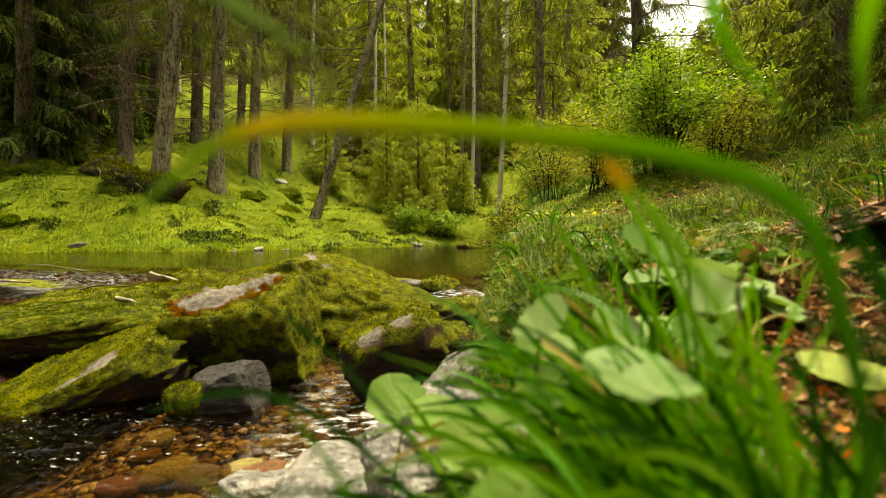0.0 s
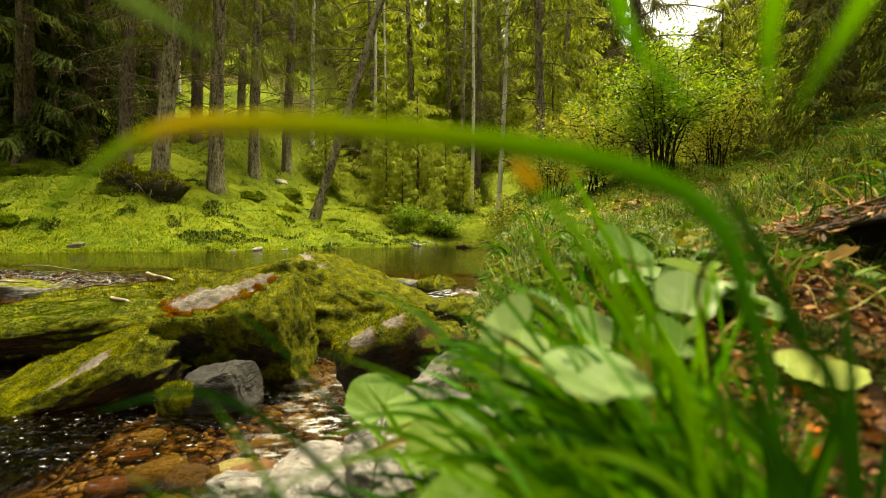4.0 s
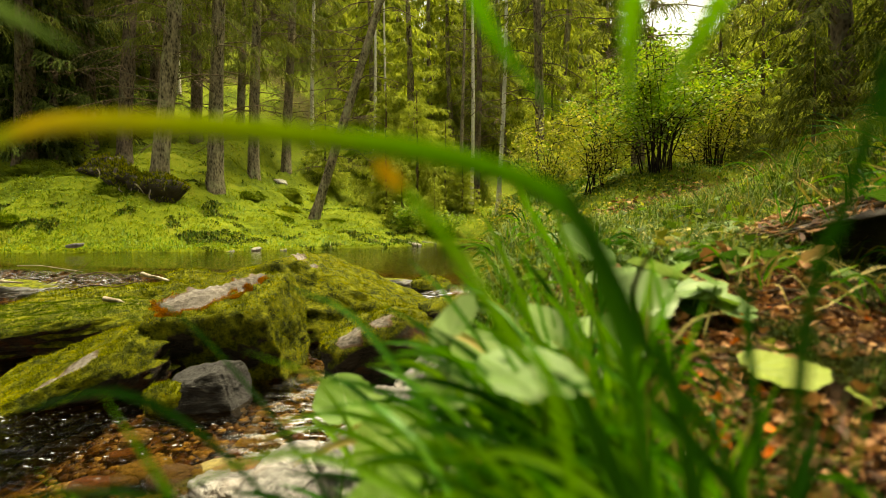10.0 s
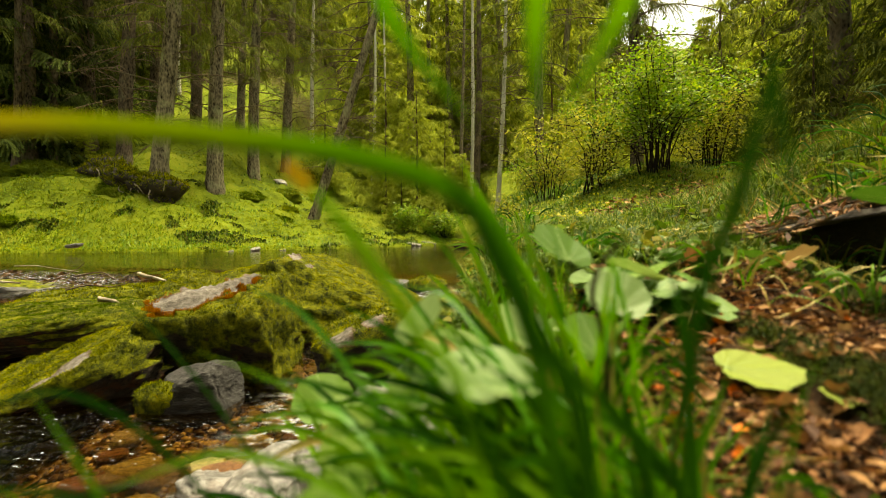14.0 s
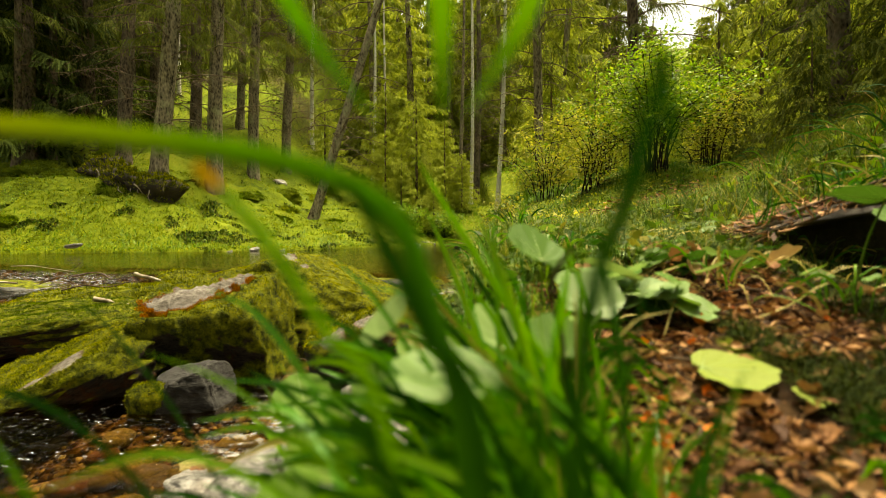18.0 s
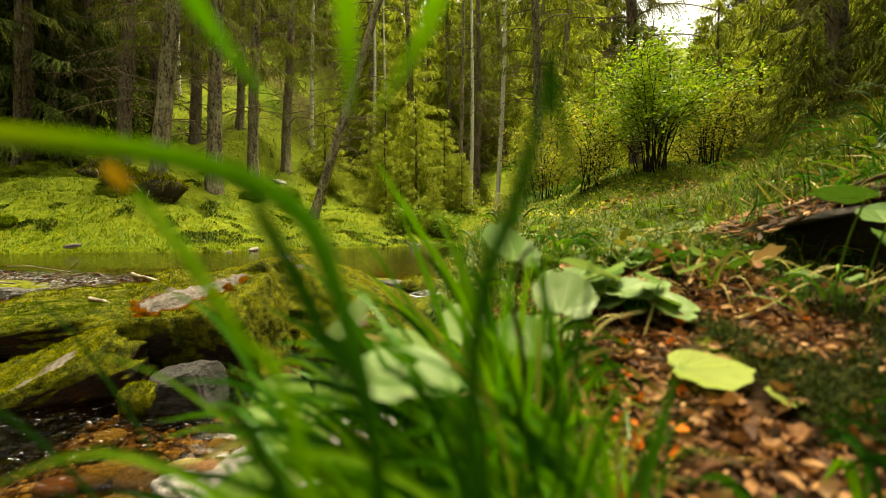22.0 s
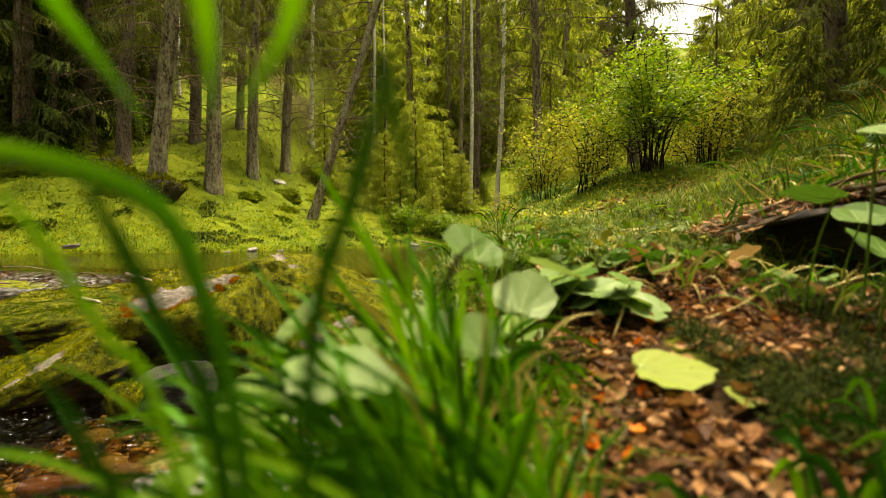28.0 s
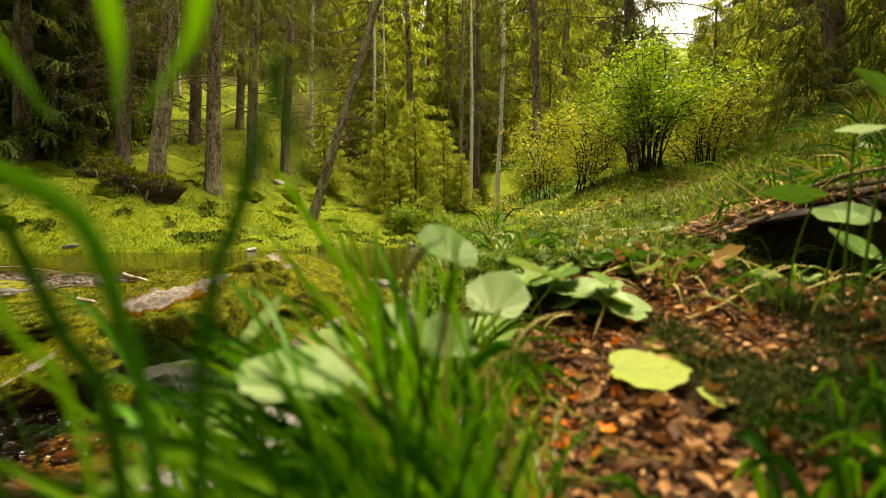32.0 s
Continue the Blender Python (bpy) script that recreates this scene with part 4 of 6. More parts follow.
for i in range(6000):
    y = 13 + 40 * rng.rand() ** 1.3
    x = (rng.rand() * 2.3 - 1.15) * (y + 2)
    u = x / y
    gap = abs(u - 0.475) < 0.055 + 2.4 / y
    if min((x - a) ** 2 + (y - b) ** 2 for a, b in placed) < (1.15 + y * 0.018) ** 2:
        continue
    if -0.5 < u < 0.12 and y < 18 or 0.12 <= u < 0.22 and y < 15.5 or gap and y < 20:
        continue
    if -0.5 < u < 0.3 and y < 27 and rng.rand() < 0.6:
        continue
    placed.append((x, y))
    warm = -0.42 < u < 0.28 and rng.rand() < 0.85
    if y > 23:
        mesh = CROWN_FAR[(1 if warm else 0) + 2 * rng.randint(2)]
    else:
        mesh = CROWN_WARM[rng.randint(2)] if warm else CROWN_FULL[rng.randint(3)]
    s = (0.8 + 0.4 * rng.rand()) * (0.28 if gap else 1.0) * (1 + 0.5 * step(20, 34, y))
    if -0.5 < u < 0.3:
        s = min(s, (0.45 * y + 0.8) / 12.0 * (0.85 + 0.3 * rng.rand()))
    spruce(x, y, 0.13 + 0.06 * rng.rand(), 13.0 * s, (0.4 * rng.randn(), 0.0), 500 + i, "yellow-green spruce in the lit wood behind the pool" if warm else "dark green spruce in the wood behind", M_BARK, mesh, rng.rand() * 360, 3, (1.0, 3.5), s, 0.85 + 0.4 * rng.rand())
    count += 1
    if count >= 190:
        break
# spruces added beside and behind the camera, nearly all unseen, to block skylight
for k, (x, y) in enumerate([(-16, 1.0), (-8, -6), (-4.6, -1.6), (-3.5, -5.0), (1.5, -4.6), (5.5, -3.6), (0, -11), (8, -8), (12, 1.0), (11, 6), (-18, 6), (8.5, 9.5), (13, 11)]):
    spruce(x, y, 0.17, 13.0, (0.2, 0.0), 600 + k, "dark green spruce added at the side or behind to block skylight", M_BARK_DARK, CROWN_FULL[k % 3], 70 * k, 2, (1, 3), 0.8, 1.0)

# unseen tall spruces, added so their crowns shade the near bank and the slope
for k, (x, y) in enumerate([(0.3, -1.3), (2.0, -1.2), (3.4, 0.4)]):
    spruce(x, y, 0.17, 13.0, (0.2, 0.0), 620 + k, "unseen tall spruce added so its high crown shades the bank", M_BARK_DARK, CROWN_HIGH[k % 3], 120 * k, 2, (2, 3), 0.9, 1.0)

# left wood's edge, its shade carried by the darker needle copy
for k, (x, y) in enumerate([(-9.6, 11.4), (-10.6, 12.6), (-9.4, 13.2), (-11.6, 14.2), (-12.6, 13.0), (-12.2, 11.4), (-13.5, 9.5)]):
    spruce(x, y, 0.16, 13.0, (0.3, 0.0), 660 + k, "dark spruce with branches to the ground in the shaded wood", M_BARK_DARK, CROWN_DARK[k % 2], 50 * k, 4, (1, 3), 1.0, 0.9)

# unseen full spruces added close behind the camera to keep sky light off the bank
for k, (x, y) in enumerate([(2.7, -1.0), (1.1, -2.1), (-0.9, -2.3)]):
    spruce(x, y, 0.15, 13.0, (0.1, 0.0), 700 + k, "unseen spruce with low branches added to block light from behind", M_BARK_DARK, CROWN_FULL[k % 3], 95 * k, 2, (1, 3), 0.85, 0.72)
# young spruces
for k, (x, y, s) in enumerate([(-0.75, 14.6, 1.05), (-1.7, 14.9, 0.75), (0.1, 15.2, 0.8), (-1.1, 13.6, 0.55), (-2.0, 17.5, 1.3), (0.6, 14.6, 0.55), (-0.2, 13.4, 0.42), (-4.2, 17.8, 1.0), (3.6, 11.6, 0.9),
                               (2.6, 11.0, 0.55), (-9.0, 14.5, 0.35), (-8.6, 11.9, 0.30), (4.6, 8.2, 0.9), (5.8, 9.0, 1.0), (3.1, 14.0, 1.2), (5.0, 12.5, 1.0), (6.2, 7.4, 0.8)]):
    t = tagged(new("young_spruce"), "small yellow-green spruce sapling on the mossy ground", "tree", "young spruces")
    t.matrix_basis = pose(x, y, float(ground_z(x, y)) - 0.05, 0, 0, 80 * k) @ Matrix.Scale(s, 4)
    v, f = tube([(0, 0, -0.1), (0.02, 0, 1.5), (0, 0.01, 3.4)], [0.05, 0.035, 0.008], 7)
    under("trunk", mesh_of("trunk", v, f, M_TWIG, True), t)
    under("crown", CROWN_YOUNG[k % 2], t)


CROWN_LOW = crown_mesh(326, 0.05, 2.7, 1.25, 60, 46, M_SPRUCE, 0.35, 0.30, 0.024)
for k, (x, y, s) in enumerate([(4.15, 5.5, 0.55), (4.7, 4.9, 0.6), (3.75, 6.6, 0.6), (5.2, 5.6, 0.8), (4.3, 4.2, 0.42), (3.6, 3.4, 0.32)]):
    t = tagged(new("young_spruce"), "low dark spruce spreading over the bank", "tree", "low dark spruces on the bank")
    t.matrix_basis = pose(x, y, float(ground_z(x, y)) - 0.05, 0, 0, 65 * k) @ Matrix.Scale(s, 4)
    v, f = tube([(0, 0, -0.1), (0.02, 0, 1.2), (0, 0.01, 2.7)], [0.05, 0.03, 0.006], 7)
    under("trunk", mesh_of("trunk", v, f, M_TWIG, True), t)
    under("crown", CROWN_LOW, t)

# mossy humps at the feet of the trees
for x, y, a, c, k in [(-6.42, 10.35, 0.48, 0.30, 170), (-5.95, 10.30, 0.42, 0.36, 171), (-7.35, 11.0, 0.55, 0.34, 172)]:
    boulder("root_mound", (x, y, float(ground_z(x, y)) - 0.02), (a, 0.30, c), (0, 8, 20), k, "dark mound of roots and moss at a spruce's foot", (), M_SOIL, moss=-0.25, tufts=2600, rough=0.55, tall=0.05, detail=4, shoots=M_MOSS)
    for i in range(5):
        stick((x - 0.3 + 0.16 * i, y - 0.27, float(ground_z(x, y)) + 0.16), 0.42, 0.014, (0, 50 + 17 * i, 20 - 9 * i), "bare root on the mound at a spruce's foot", M_DEAD, 300 + k + 7 * i, 0.2)
for k, (x, y, a, b, c) in enumerate([(-6.7, 10.3, 0.50, 0.35, 0.30), (-7.9, 11.2, 0.75, 0.40, 0.34), (-9.0, 11.5, 0.80, 0.45, 0.36), (-5.0, 12.9, 0.45, 0.35, 0.25), (-4.6, 14.2, 0.50, 0.40, 0.30),
                                     (-4.2, 13.3, 0.30, 0.25, 0.18), (-2.9, 13.2, 0.40, 0.30, 0.20), (-7.2, 11.2, 0.5, 0.35, 0.25), (-4.2, 15.6, 0.50, 0.40, 0.30),
                                     (-3.9, 11.6, 0.28, 0.2, 0.14), (-2.2, 11.2, 0.35, 0.25, 0.18), (-4.9, 10.2, 0.25, 0.2, 0.10), (-7.6, 8.6, 0.4, 0.25, 0.14)]):
    boulder("moss_hump", (x, y, float(ground_z(x, y)) - 0.12 - 0.3 * c), (a * 1.2, b, c * 0.8), (0, 0, 40 * k), 130 + k, "hummock of moss and roots on the slope", (), M_GROUND, moss=-0.9, tufts=5000, rough=0.35, tall=0.03, detail=4, shoots=M_LAWN if k % 3 else M_MOSS_GREEN)

# ---- leafy bushes ----
def leaf_cloud(centres, count, size, seed, mat):
    """Many small pointed leaves in loose flat sprays about branch ends."""
    rng = np.random.RandomState(seed)
    c = np.asarray(centres, float)
    pick = rng.randint(len(c), size=count)
    p = c[pick][:, :3] + rng.randn(count, 3) * c[pick][:, 3:4] * np.array([1, 1, 0.55])
    az = rng.rand(count) * 2 * np.pi
    d = np.stack([np.cos(az), np.sin(az), 0.5 * rng.randn(count) - 0.1], 1)
    d /= np.linalg.norm(d, axis=1)[:, None]
    s = np.cross(d, np.array([0, 0, 1.0]) + 0.5 * rng.randn(count, 3))
    s /= np.linalg.norm(s, axis=1)[:, None]
    ln = size * (0.6 + 0.8 * rng.rand(count))[:, None]
    v = np.stack([p, p + d * ln * 0.45 + s * ln * 0.27, p + d * ln, p + d * ln * 0.45 - s * ln * 0.27], 1)
    return mesh_of("leaves", v.reshape(-1, 3), np.arange(count * 4).reshape(-1, 4), mat)


def bush(x, y, wide, tall, stems, leaves, size, seed, label, mat, spread_low=0.12):
    rng = np.random.RandomState(seed)
    b = tagged(new("bush"), label, "bush")
    b.matrix_basis = pose(x, y, float(ground_z(x, y)) - 0.03)
    tips = []
    for i in range(stems):
        az = i * 2.399 + rng.rand()
        q = 0.2 + 0.8 * rng.rand()
        end = np.array([math.cos(az) * wide * 0.5 * q, math.sin(az) * wide * 0.5 * q, tall * (1.05 - 0.5 * q * q) * (0.62 + 0.46 * rng.rand())])
        mid = end * np.array([0.35, 0.35, 0.55]) + 0.05 * rng.randn(3)
        p = spline([(0.16 * q * math.cos(az), 0.16 * q * math.sin(az), 0), mid, end], 12)
        V, Fc, n = [], [], 0
        v, f = tube(p, np.linspace(0.008, 0.0025, 12), 6)
        V.append(v), Fc.append(f)
        n += len(v)
        tips.append((*end, 0.15))
        for k in range(9):
            j = rng.randint(3, 12)
            e = p[j] + rng.randn(3) * np.array([0.24, 0.24, 0.15]) * wide * 0.45 + np.array([0, 0, 0.08])
            v, f = tube(spline([p[j], (p[j] + e) / 2 + 0.03 * rng.randn(3), e], 5), np.linspace(0.004, 0.0015, 5), 4)
            V.append(v), Fc.append(f + n)
            n += len(v)
            if e[2] > spread_low * tall:
                tips.append((*e, 0.11))
                tips.append((*((e + p[j]) / 2), 0.08))
        under("stem", mesh_of("stem", np.vstack(V), np.vstack(Fc), M_STEM, True), b)
    tagged(under("leaves", leaf_cloud(tips, leaves, size, seed, mat), b), "bright green small leaves", kind="stuff")
    return b


bush(2.36, 5.35, 1.75, 1.22, 24, 12000, 0.036, 800, "rounded green bush with dark bare stems at its foot", M_BUSH, 0.38)
bush(3.15, 5.75, 1.25, 0.95, 12, 3400, 0.036, 801, "low yellow-green shrub beside the larger bush", M_SHRUB)
bush(1.75, 5.6, 1.0, 1.0, 10, 2300, 0.036, 802, "loose yellow-green shrub with thin stems", M_SHRUB)
bush(1.75, 8.0, 1.5, 1.4, 12, 2200, 0.045, 803, "airy yellow-leaved shrub behind the pool", M_SHRUB, 0.1)
bush(2.9, 8.6, 1.8, 1.9, 12, 2600, 0.05, 804, "tall loose green shrub by the spruces", M_BUSH, 0.1)
bush(0.1, 12.9, 1.2, 0.8, 9, 2600, 0.06, 805, "low dark green shrub at the pool's end", M_BUSH, 0.05)
bush(-0.9, 12.8, 1.0, 0.6, 8, 2000, 0.06, 806, "low green shrub at the pool's end", M_BUSH, 0.05)
bush(1.35, 9.6, 1.6, 1.0, 10, 1500, 0.05, 809, "airy yellow-green shrub at the pool's end", M_SHRUB, 0.05)
bush(1.0, 11.6, 1.6, 0.8, 10, 1300, 0.06, 810, "low yellow-green shrub at the pool's end", M_SHRUB, 0.05)
bush(2.1, 10.6, 1.6, 1.1, 10, 1600, 0.06, 811, "loose green shrub under the spruces", M_BUSH, 0.05)
# dark scrub leaves on these two put the left wood's shade into colour
bush(-9.6, 11.6, 2.4, 1.2, 12, 5000, 0.06, 807, "dark leafy thicket at the wood's edge", M_SCRUB, 0.05)
bush(-9.2, 15.5, 3.0, 1.6, 12, 5000, 0.07, 808, "leafy undergrowth in the shaded wood", M_SCRUB, 0.05)


# ---- grass and herbs that carpet the ground ----
def turf(count, where, length, width, seed, mat, name, label, lean=0.5, segs=2):
    """Short blades standing on the ground where where(x, y) allows; drawn denser near the camera."""
    rng = np.random.RandomState(seed)
    xs, ys = where(rng, count * 3)
    xs, ys = xs[:count], ys[:count]
    n = len(xs)
    zs = ground_z(xs, ys)
    az = rng.rand(n) * 2 * np.pi
    far = np.clip(np.hypot(xs, ys) / 5, 0.35, 2.2)
    ln = length * (0.45 + 0.9 * rng.rand(n)) * (0.7 + 0.6 * np.clip(fbm(xs * 1.7, ys * 1.7, seed, 2) + 0.5, 0, 1))
    w = width * far * (0.7 + 0.6 * rng.rand(n))
    d = np.stack([np.cos(az), np.sin(az), 0 * az], 1)
    s = np.stack([-np.sin(az), np.cos(az), 0 * az], 1) * w[:, None]
    ln3 = ln[:, None]
    k = (lean * (0.3 + rng.rand(n)))[:, None]
    p0 = np.stack([xs, ys, zs - 0.01], 1)
    p1 = p0 + np.array([0, 0, 0.62]) * ln3 + d * ln3 * k * 0.35
    p2 = p0 + np.array([0, 0, 0.85]) * ln3 * (1.1 - 0.35 * k) + d * ln3 * k
    v = np.stack([p0 - s, p0 + s, p1 + s * 0.8, p1 - s * 0.8, p2], 1).reshape(-1, 3)
    i = np.arange(n)[:, None] * 5
    tri = np.concatenate([i + np.array([[0, 1, 2]]), i + np.array([[0, 2, 3]]), i + np.array([[3, 2, 4]])], 0)
    return tagged(new(name, mesh_of(name, v, tri, mat)), label, name.replace("_", " "), kind="stuff")


def on_far_bank(rng, n):
    y = 6.4 + 20 * rng.rand(n) ** 1.7
    x = (rng.rand(n) * 1.15 - 1.05) * y
    k = far_bank(x, y) > 0.02
    return x[k], y[k]


def on_right_bank(rng, n):
    y = 0.85 + 7.5 * rng.rand(n) ** 1.6
    x = bank_edge(y) + 0.02 + (y * 1.15 + 0.3) * rng.rand(n)
    k = ((np.abs(y - 4.1 - 0.25 * (x - 2)) > 0.28 + 0.5 * rng.rand(len(x))) | (x < 1.4) | (x > 3.6)) & ((x - 2.2) ** 2 + (y - 1.9) ** 2 > 1.0 + 0.6 * rng.rand(len(x)))
    return x[k], y[k]


def on_hollows(rng, n):
    x, y = on_far_bank(rng, n * 4)
    k = fbm(x * 2.4, y * 2.4, 41, 3) > 0.32
    return x[k], y[k]


def on_pool_end(rng, n):
    y = 8 + 6.5 * rng.rand(n)
    x = bank_edge(y) + 0.05 + 3.2 * rng.rand(n)
    return x, y


def on_slope(rng, n):
    y = 2.6 + 4.2 * rng.rand(n)
    x = bank_edge(y) + 0.1 + (y * 0.85) * rng.rand(n)
    k = np.abs(y - 4.1 - 0.25 * (x - 2)) > 0.5 * rng.rand(n)
    return x[k], y[k]


def on_litter_moss(rng, n):
    x, y = 0.46 + 0.55 * rng.rand(n), 0.30 + 0.46 * rng.rand(n)
    k = (vnoise(x * 9, y * 9, 52) * 0.35 + x - 0.5 * (y - 0.6) > 0.48)
    return x[k], y[k]


def on_mound(rng, n):
    x, y = 2.1 + 0.75 * rng.randn(n), 1.9 + 0.6 * rng.randn(n)
    k = (x > 1.0) & (y > 0.8)
    return x[k], y[k]


def on_near_bank(rng, n):
    y = 0.12 + 0.9 * rng.rand(n)
    x = bank_edge(y) + 0.02 + 0.42 * rng.rand(n) - 0.1 * (y > 0.9)
    k = (x < 0.22 + 0.09 * rng.rand(n)) | (y > 0.82)
    return x[k], y[k]


turf(140000, on_far_bank, 0.038, 0.0032, 901, M_LAWN, "moss_carpet", "low yellow-green moss and grass over the far bank", 1.9)
# dark clumps take the place of small shadowed dips in the lawn
turf(20000, on_hollows, 0.07, 0.006, 911, M_SCRUB, "dark_moss", "dark moss clumps drawn for shadowed hollows on the far bank", 1.2)
turf(9000, on_pool_end, 0.22, 0.004, 912, M_GRASS, "tall_grass", "rank green grass at the pool's end", 0.9)
turf(14000, on_far_bank, 0.09, 0.003, 902, M_GRASS, "bank_grass", "short green grass on the far bank", 1.3)
turf(30000, on_right_bank, 0.075, 0.0035, 903, M_SLOPE, "slope_grass", "short green grass and herbs on the slope", 1.4)
turf(34000, on_litter_moss, 0.036, 0.003, 914, M_SOIL_MOSS, "soil_grass", "dark short growth deepening the shade over the litter", 1.0)
turf(7000, on_litter_moss, 0.02, 0.003, 910, M_MOSS, "soil_moss", "low moss creeping over the leaf litter", 0.8)
turf(24000, on_slope, 0.045, 0.0035, 909, M_GRASS, "slope_turf", "short grass on the slope before the bush", 1.5)
turf(26000, on_mound, 0.13, 0.003, 904, M_SLOPE, "mound_grass", "long bent grass hanging on the mound", 2.0)
turf(5000, on_near_bank, 0.06, 0.0035, 905, M_GRASS, "bank_edge_grass", "short green grass at the water's edge", 1.4)


def broad_herbs(count, where, size, seed, mat, name, label):
    rng = np.random.RandomState(seed)
    xs, ys = where(rng, count * 3)
    xs, ys = xs[:count], ys[:count]
    c = np.stack([xs, ys, ground_z(xs, ys) + size * 0.8, np.full(len(xs), size * 0.7)], 1)
    return tagged(new(name, leaf_cloud(c, count * 3, size, seed, mat)), label, "herbs", kind="stuff")


broad_herbs(4500, on_right_bank, 0.026, 906, M_SLOPE, "ground_herbs", "small broad-leaved herbs on the slope")
broad_herbs(1500, on_far_bank, 0.035, 907, M_BUSH, "ground_herbs", "small broad-leaved herbs on the far bank")
broad_herbs(1500, on_slope, 0.036, 915, M_SHRUB, "slope_herbs", "yellowing leafy herbs on the slope")
broad_herbs(1300, on_mound, 0.04, 916, M_BUSH, "mound_herbs", "broad green herbs on the mound")
turf(900, on_mound, 0.17, 0.0026, 917, M_LITTER, "dry_stalks", "brown dry stalks hanging on the mound", 2.2)
broad_herbs(1500, on_mound, 0.035, 908, M_SCRUB, "ground_herbs", "leafy herbs on the grassy mound")
# ---- the near bank: single long blades close to the lens ----
def blade(ctrl, width, mat, label, face=(0, -1, 0), n=22):
    c = np.asarray(ctrl, float)
    base = c[0].copy()
    ob = new("grass_plant")
    ob.matrix_basis = pose(*base)
    under("blade", blade_mesh(c - base, width, mat, n, face), ob)
    if width > 0.0035:
        p = spline(c - base, n)[: n * 3 // 4] - 0.12 * width * np.asarray(face, float)
        v, f = tube(p, np.linspace(0.07, 0.03, len(p)) * width, 5)
        under("midrib", mesh_of("midrib", v, f, mat, True), ob)
    return tagged(ob, label, "grass")


def root(x, y):
    return (x, y, float(ground_z(x, y)) - 0.004)


blade([root(0.132, 0.145), (0.123, 0.14, 0.22), (0.111, 0.14, 0.283), (0.098, 0.14, 0.308), (0.067, 0.14, 0.321), (0.019, 0.14, 0.328),
       (-0.029, 0.14, 0.331), (-0.057, 0.14, 0.328), (-0.078, 0.14, 0.314), (-0.097, 0.14, 0.296)], 0.0062, M_ARCH, "long bright blade arching over with a yellowed tip", n=40)
bent = blade([root(0.135, 0.150), (0.100, 0.142, 0.235), (0.083, 0.14, 0.270), (0.0669, 0.14, 0.2955), (0.0556, 0.14, 0.3095), (0.0500, 0.14, 0.3150)], 0.0036, M_BLADE_LIGHT, "green blade with a dry orange tip hanging by the arch", n=26)
tip = [(0.0525, 0.1395, 0.3125), (0.0490, 0.1395, 0.3160), (0.0468, 0.1395, 0.3185), (0.0455, 0.1395, 0.3205)]
under("dry_tip", blade_mesh(np.array(tip) - np.array(bent.location), 0.0042, M_TIP, 12), bent, label="dry orange tip")
blade([root(-0.17, -0.12), (-0.16, -0.02, 0.34), (-0.11, 0.09, 0.41), (-0.067, 0.13, 0.369), (-0.035, 0.137, 0.349)], 0.0066, M_PALE_LEAF, "pale dry blade drooping from above", n=30)
blade([root(0.02, -0.14), (0.03, -0.06, 0.40), (0.05, 0.09, 0.42), (0.073, 0.137, 0.364), (0.097, 0.138, 0.331)], 0.0058, M_BLADE_LIGHT, "narrow bright blade drooping from above", n=30)
blade([root(0.11, -0.15), (0.112, -0.05, 0.41), (0.114, 0.10, 0.43), (0.115, 0.135, 0.364), (0.1155, 0.137, 0.332)], 0.0074, M_BLADE_LIGHT, "broad bright blade hanging straight down", (0, -1, 0.2), 30)
blade([root(0.19, -0.14), (0.18, -0.05, 0.41), (0.155, 0.10, 0.42), (0.14, 0.136, 0.364), (0.122, 0.137, 0.332)], 0.0070, M_BLADE_LIGHT, "bright blade hanging aslant from above", n=30)
stalk = blade([root(0.138, 0.118), (0.147, 0.116, 0.241), (0.151, 0.116, 0.286), (0.158, 0.116, 0.306), (0.164, 0.116, 0.328), (0.166, 0.116, 0.342)], 0.0042, M_BLADE_SHADED, "dark upright grass stalk close to the lens", n=30)
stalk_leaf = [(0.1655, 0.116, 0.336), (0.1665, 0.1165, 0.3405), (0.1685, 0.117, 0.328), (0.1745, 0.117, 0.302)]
under("blade", blade_mesh(np.array(stalk_leaf) - np.array(stalk.location), 0.0030, M_BLADE_SHADED, 24), stalk)
blade([root(0.142, 0.122), (0.126, 0.12, 0.235), (0.1115, 0.12, 0.276), (0.0987, 0.12, 0.302), (0.090, 0.12, 0.316)], 0.0048, M_BLADE_SHADED, "dark blade leaning aside close to the lens", n=26)
blade([root(0.170, 0.152), (0.158, 0.15, 0.20), (0.142, 0.15, 0.245), (0.120, 0.15, 0.262)], 0.0038, M_BLADE_SHADED, "broad dark blade bowing over close to the lens", n=26)
blade([root(0.118, 0.112), (0.108, 0.11, 0.215), (0.100, 0.11, 0.250), (0.088, 0.11, 0.268)], 0.0046, M_BLADE_SHADED, "dark blade leaning aside close to the lens", n=26)
blade([(*root(0.215, 0.335),)[:3], (0.194, 0.33, 0.19), (0.150, 0.315, 0.262), (0.115, 0.305, 0.318), (0.099, 0.30, 0.345)], 0.0042, M_BLADE_LIGHT, "pale yellow-green blade leaning across the tuft")
blade([root(0.197, 0.30), (0.189, 0.30, 0.221), (0.180, 0.30, 0.262), (0.190, 0.30, 0.287), (0.206, 0.30, 0.297)], 0.0030, M_TWIG, "brown bent plant stalk")


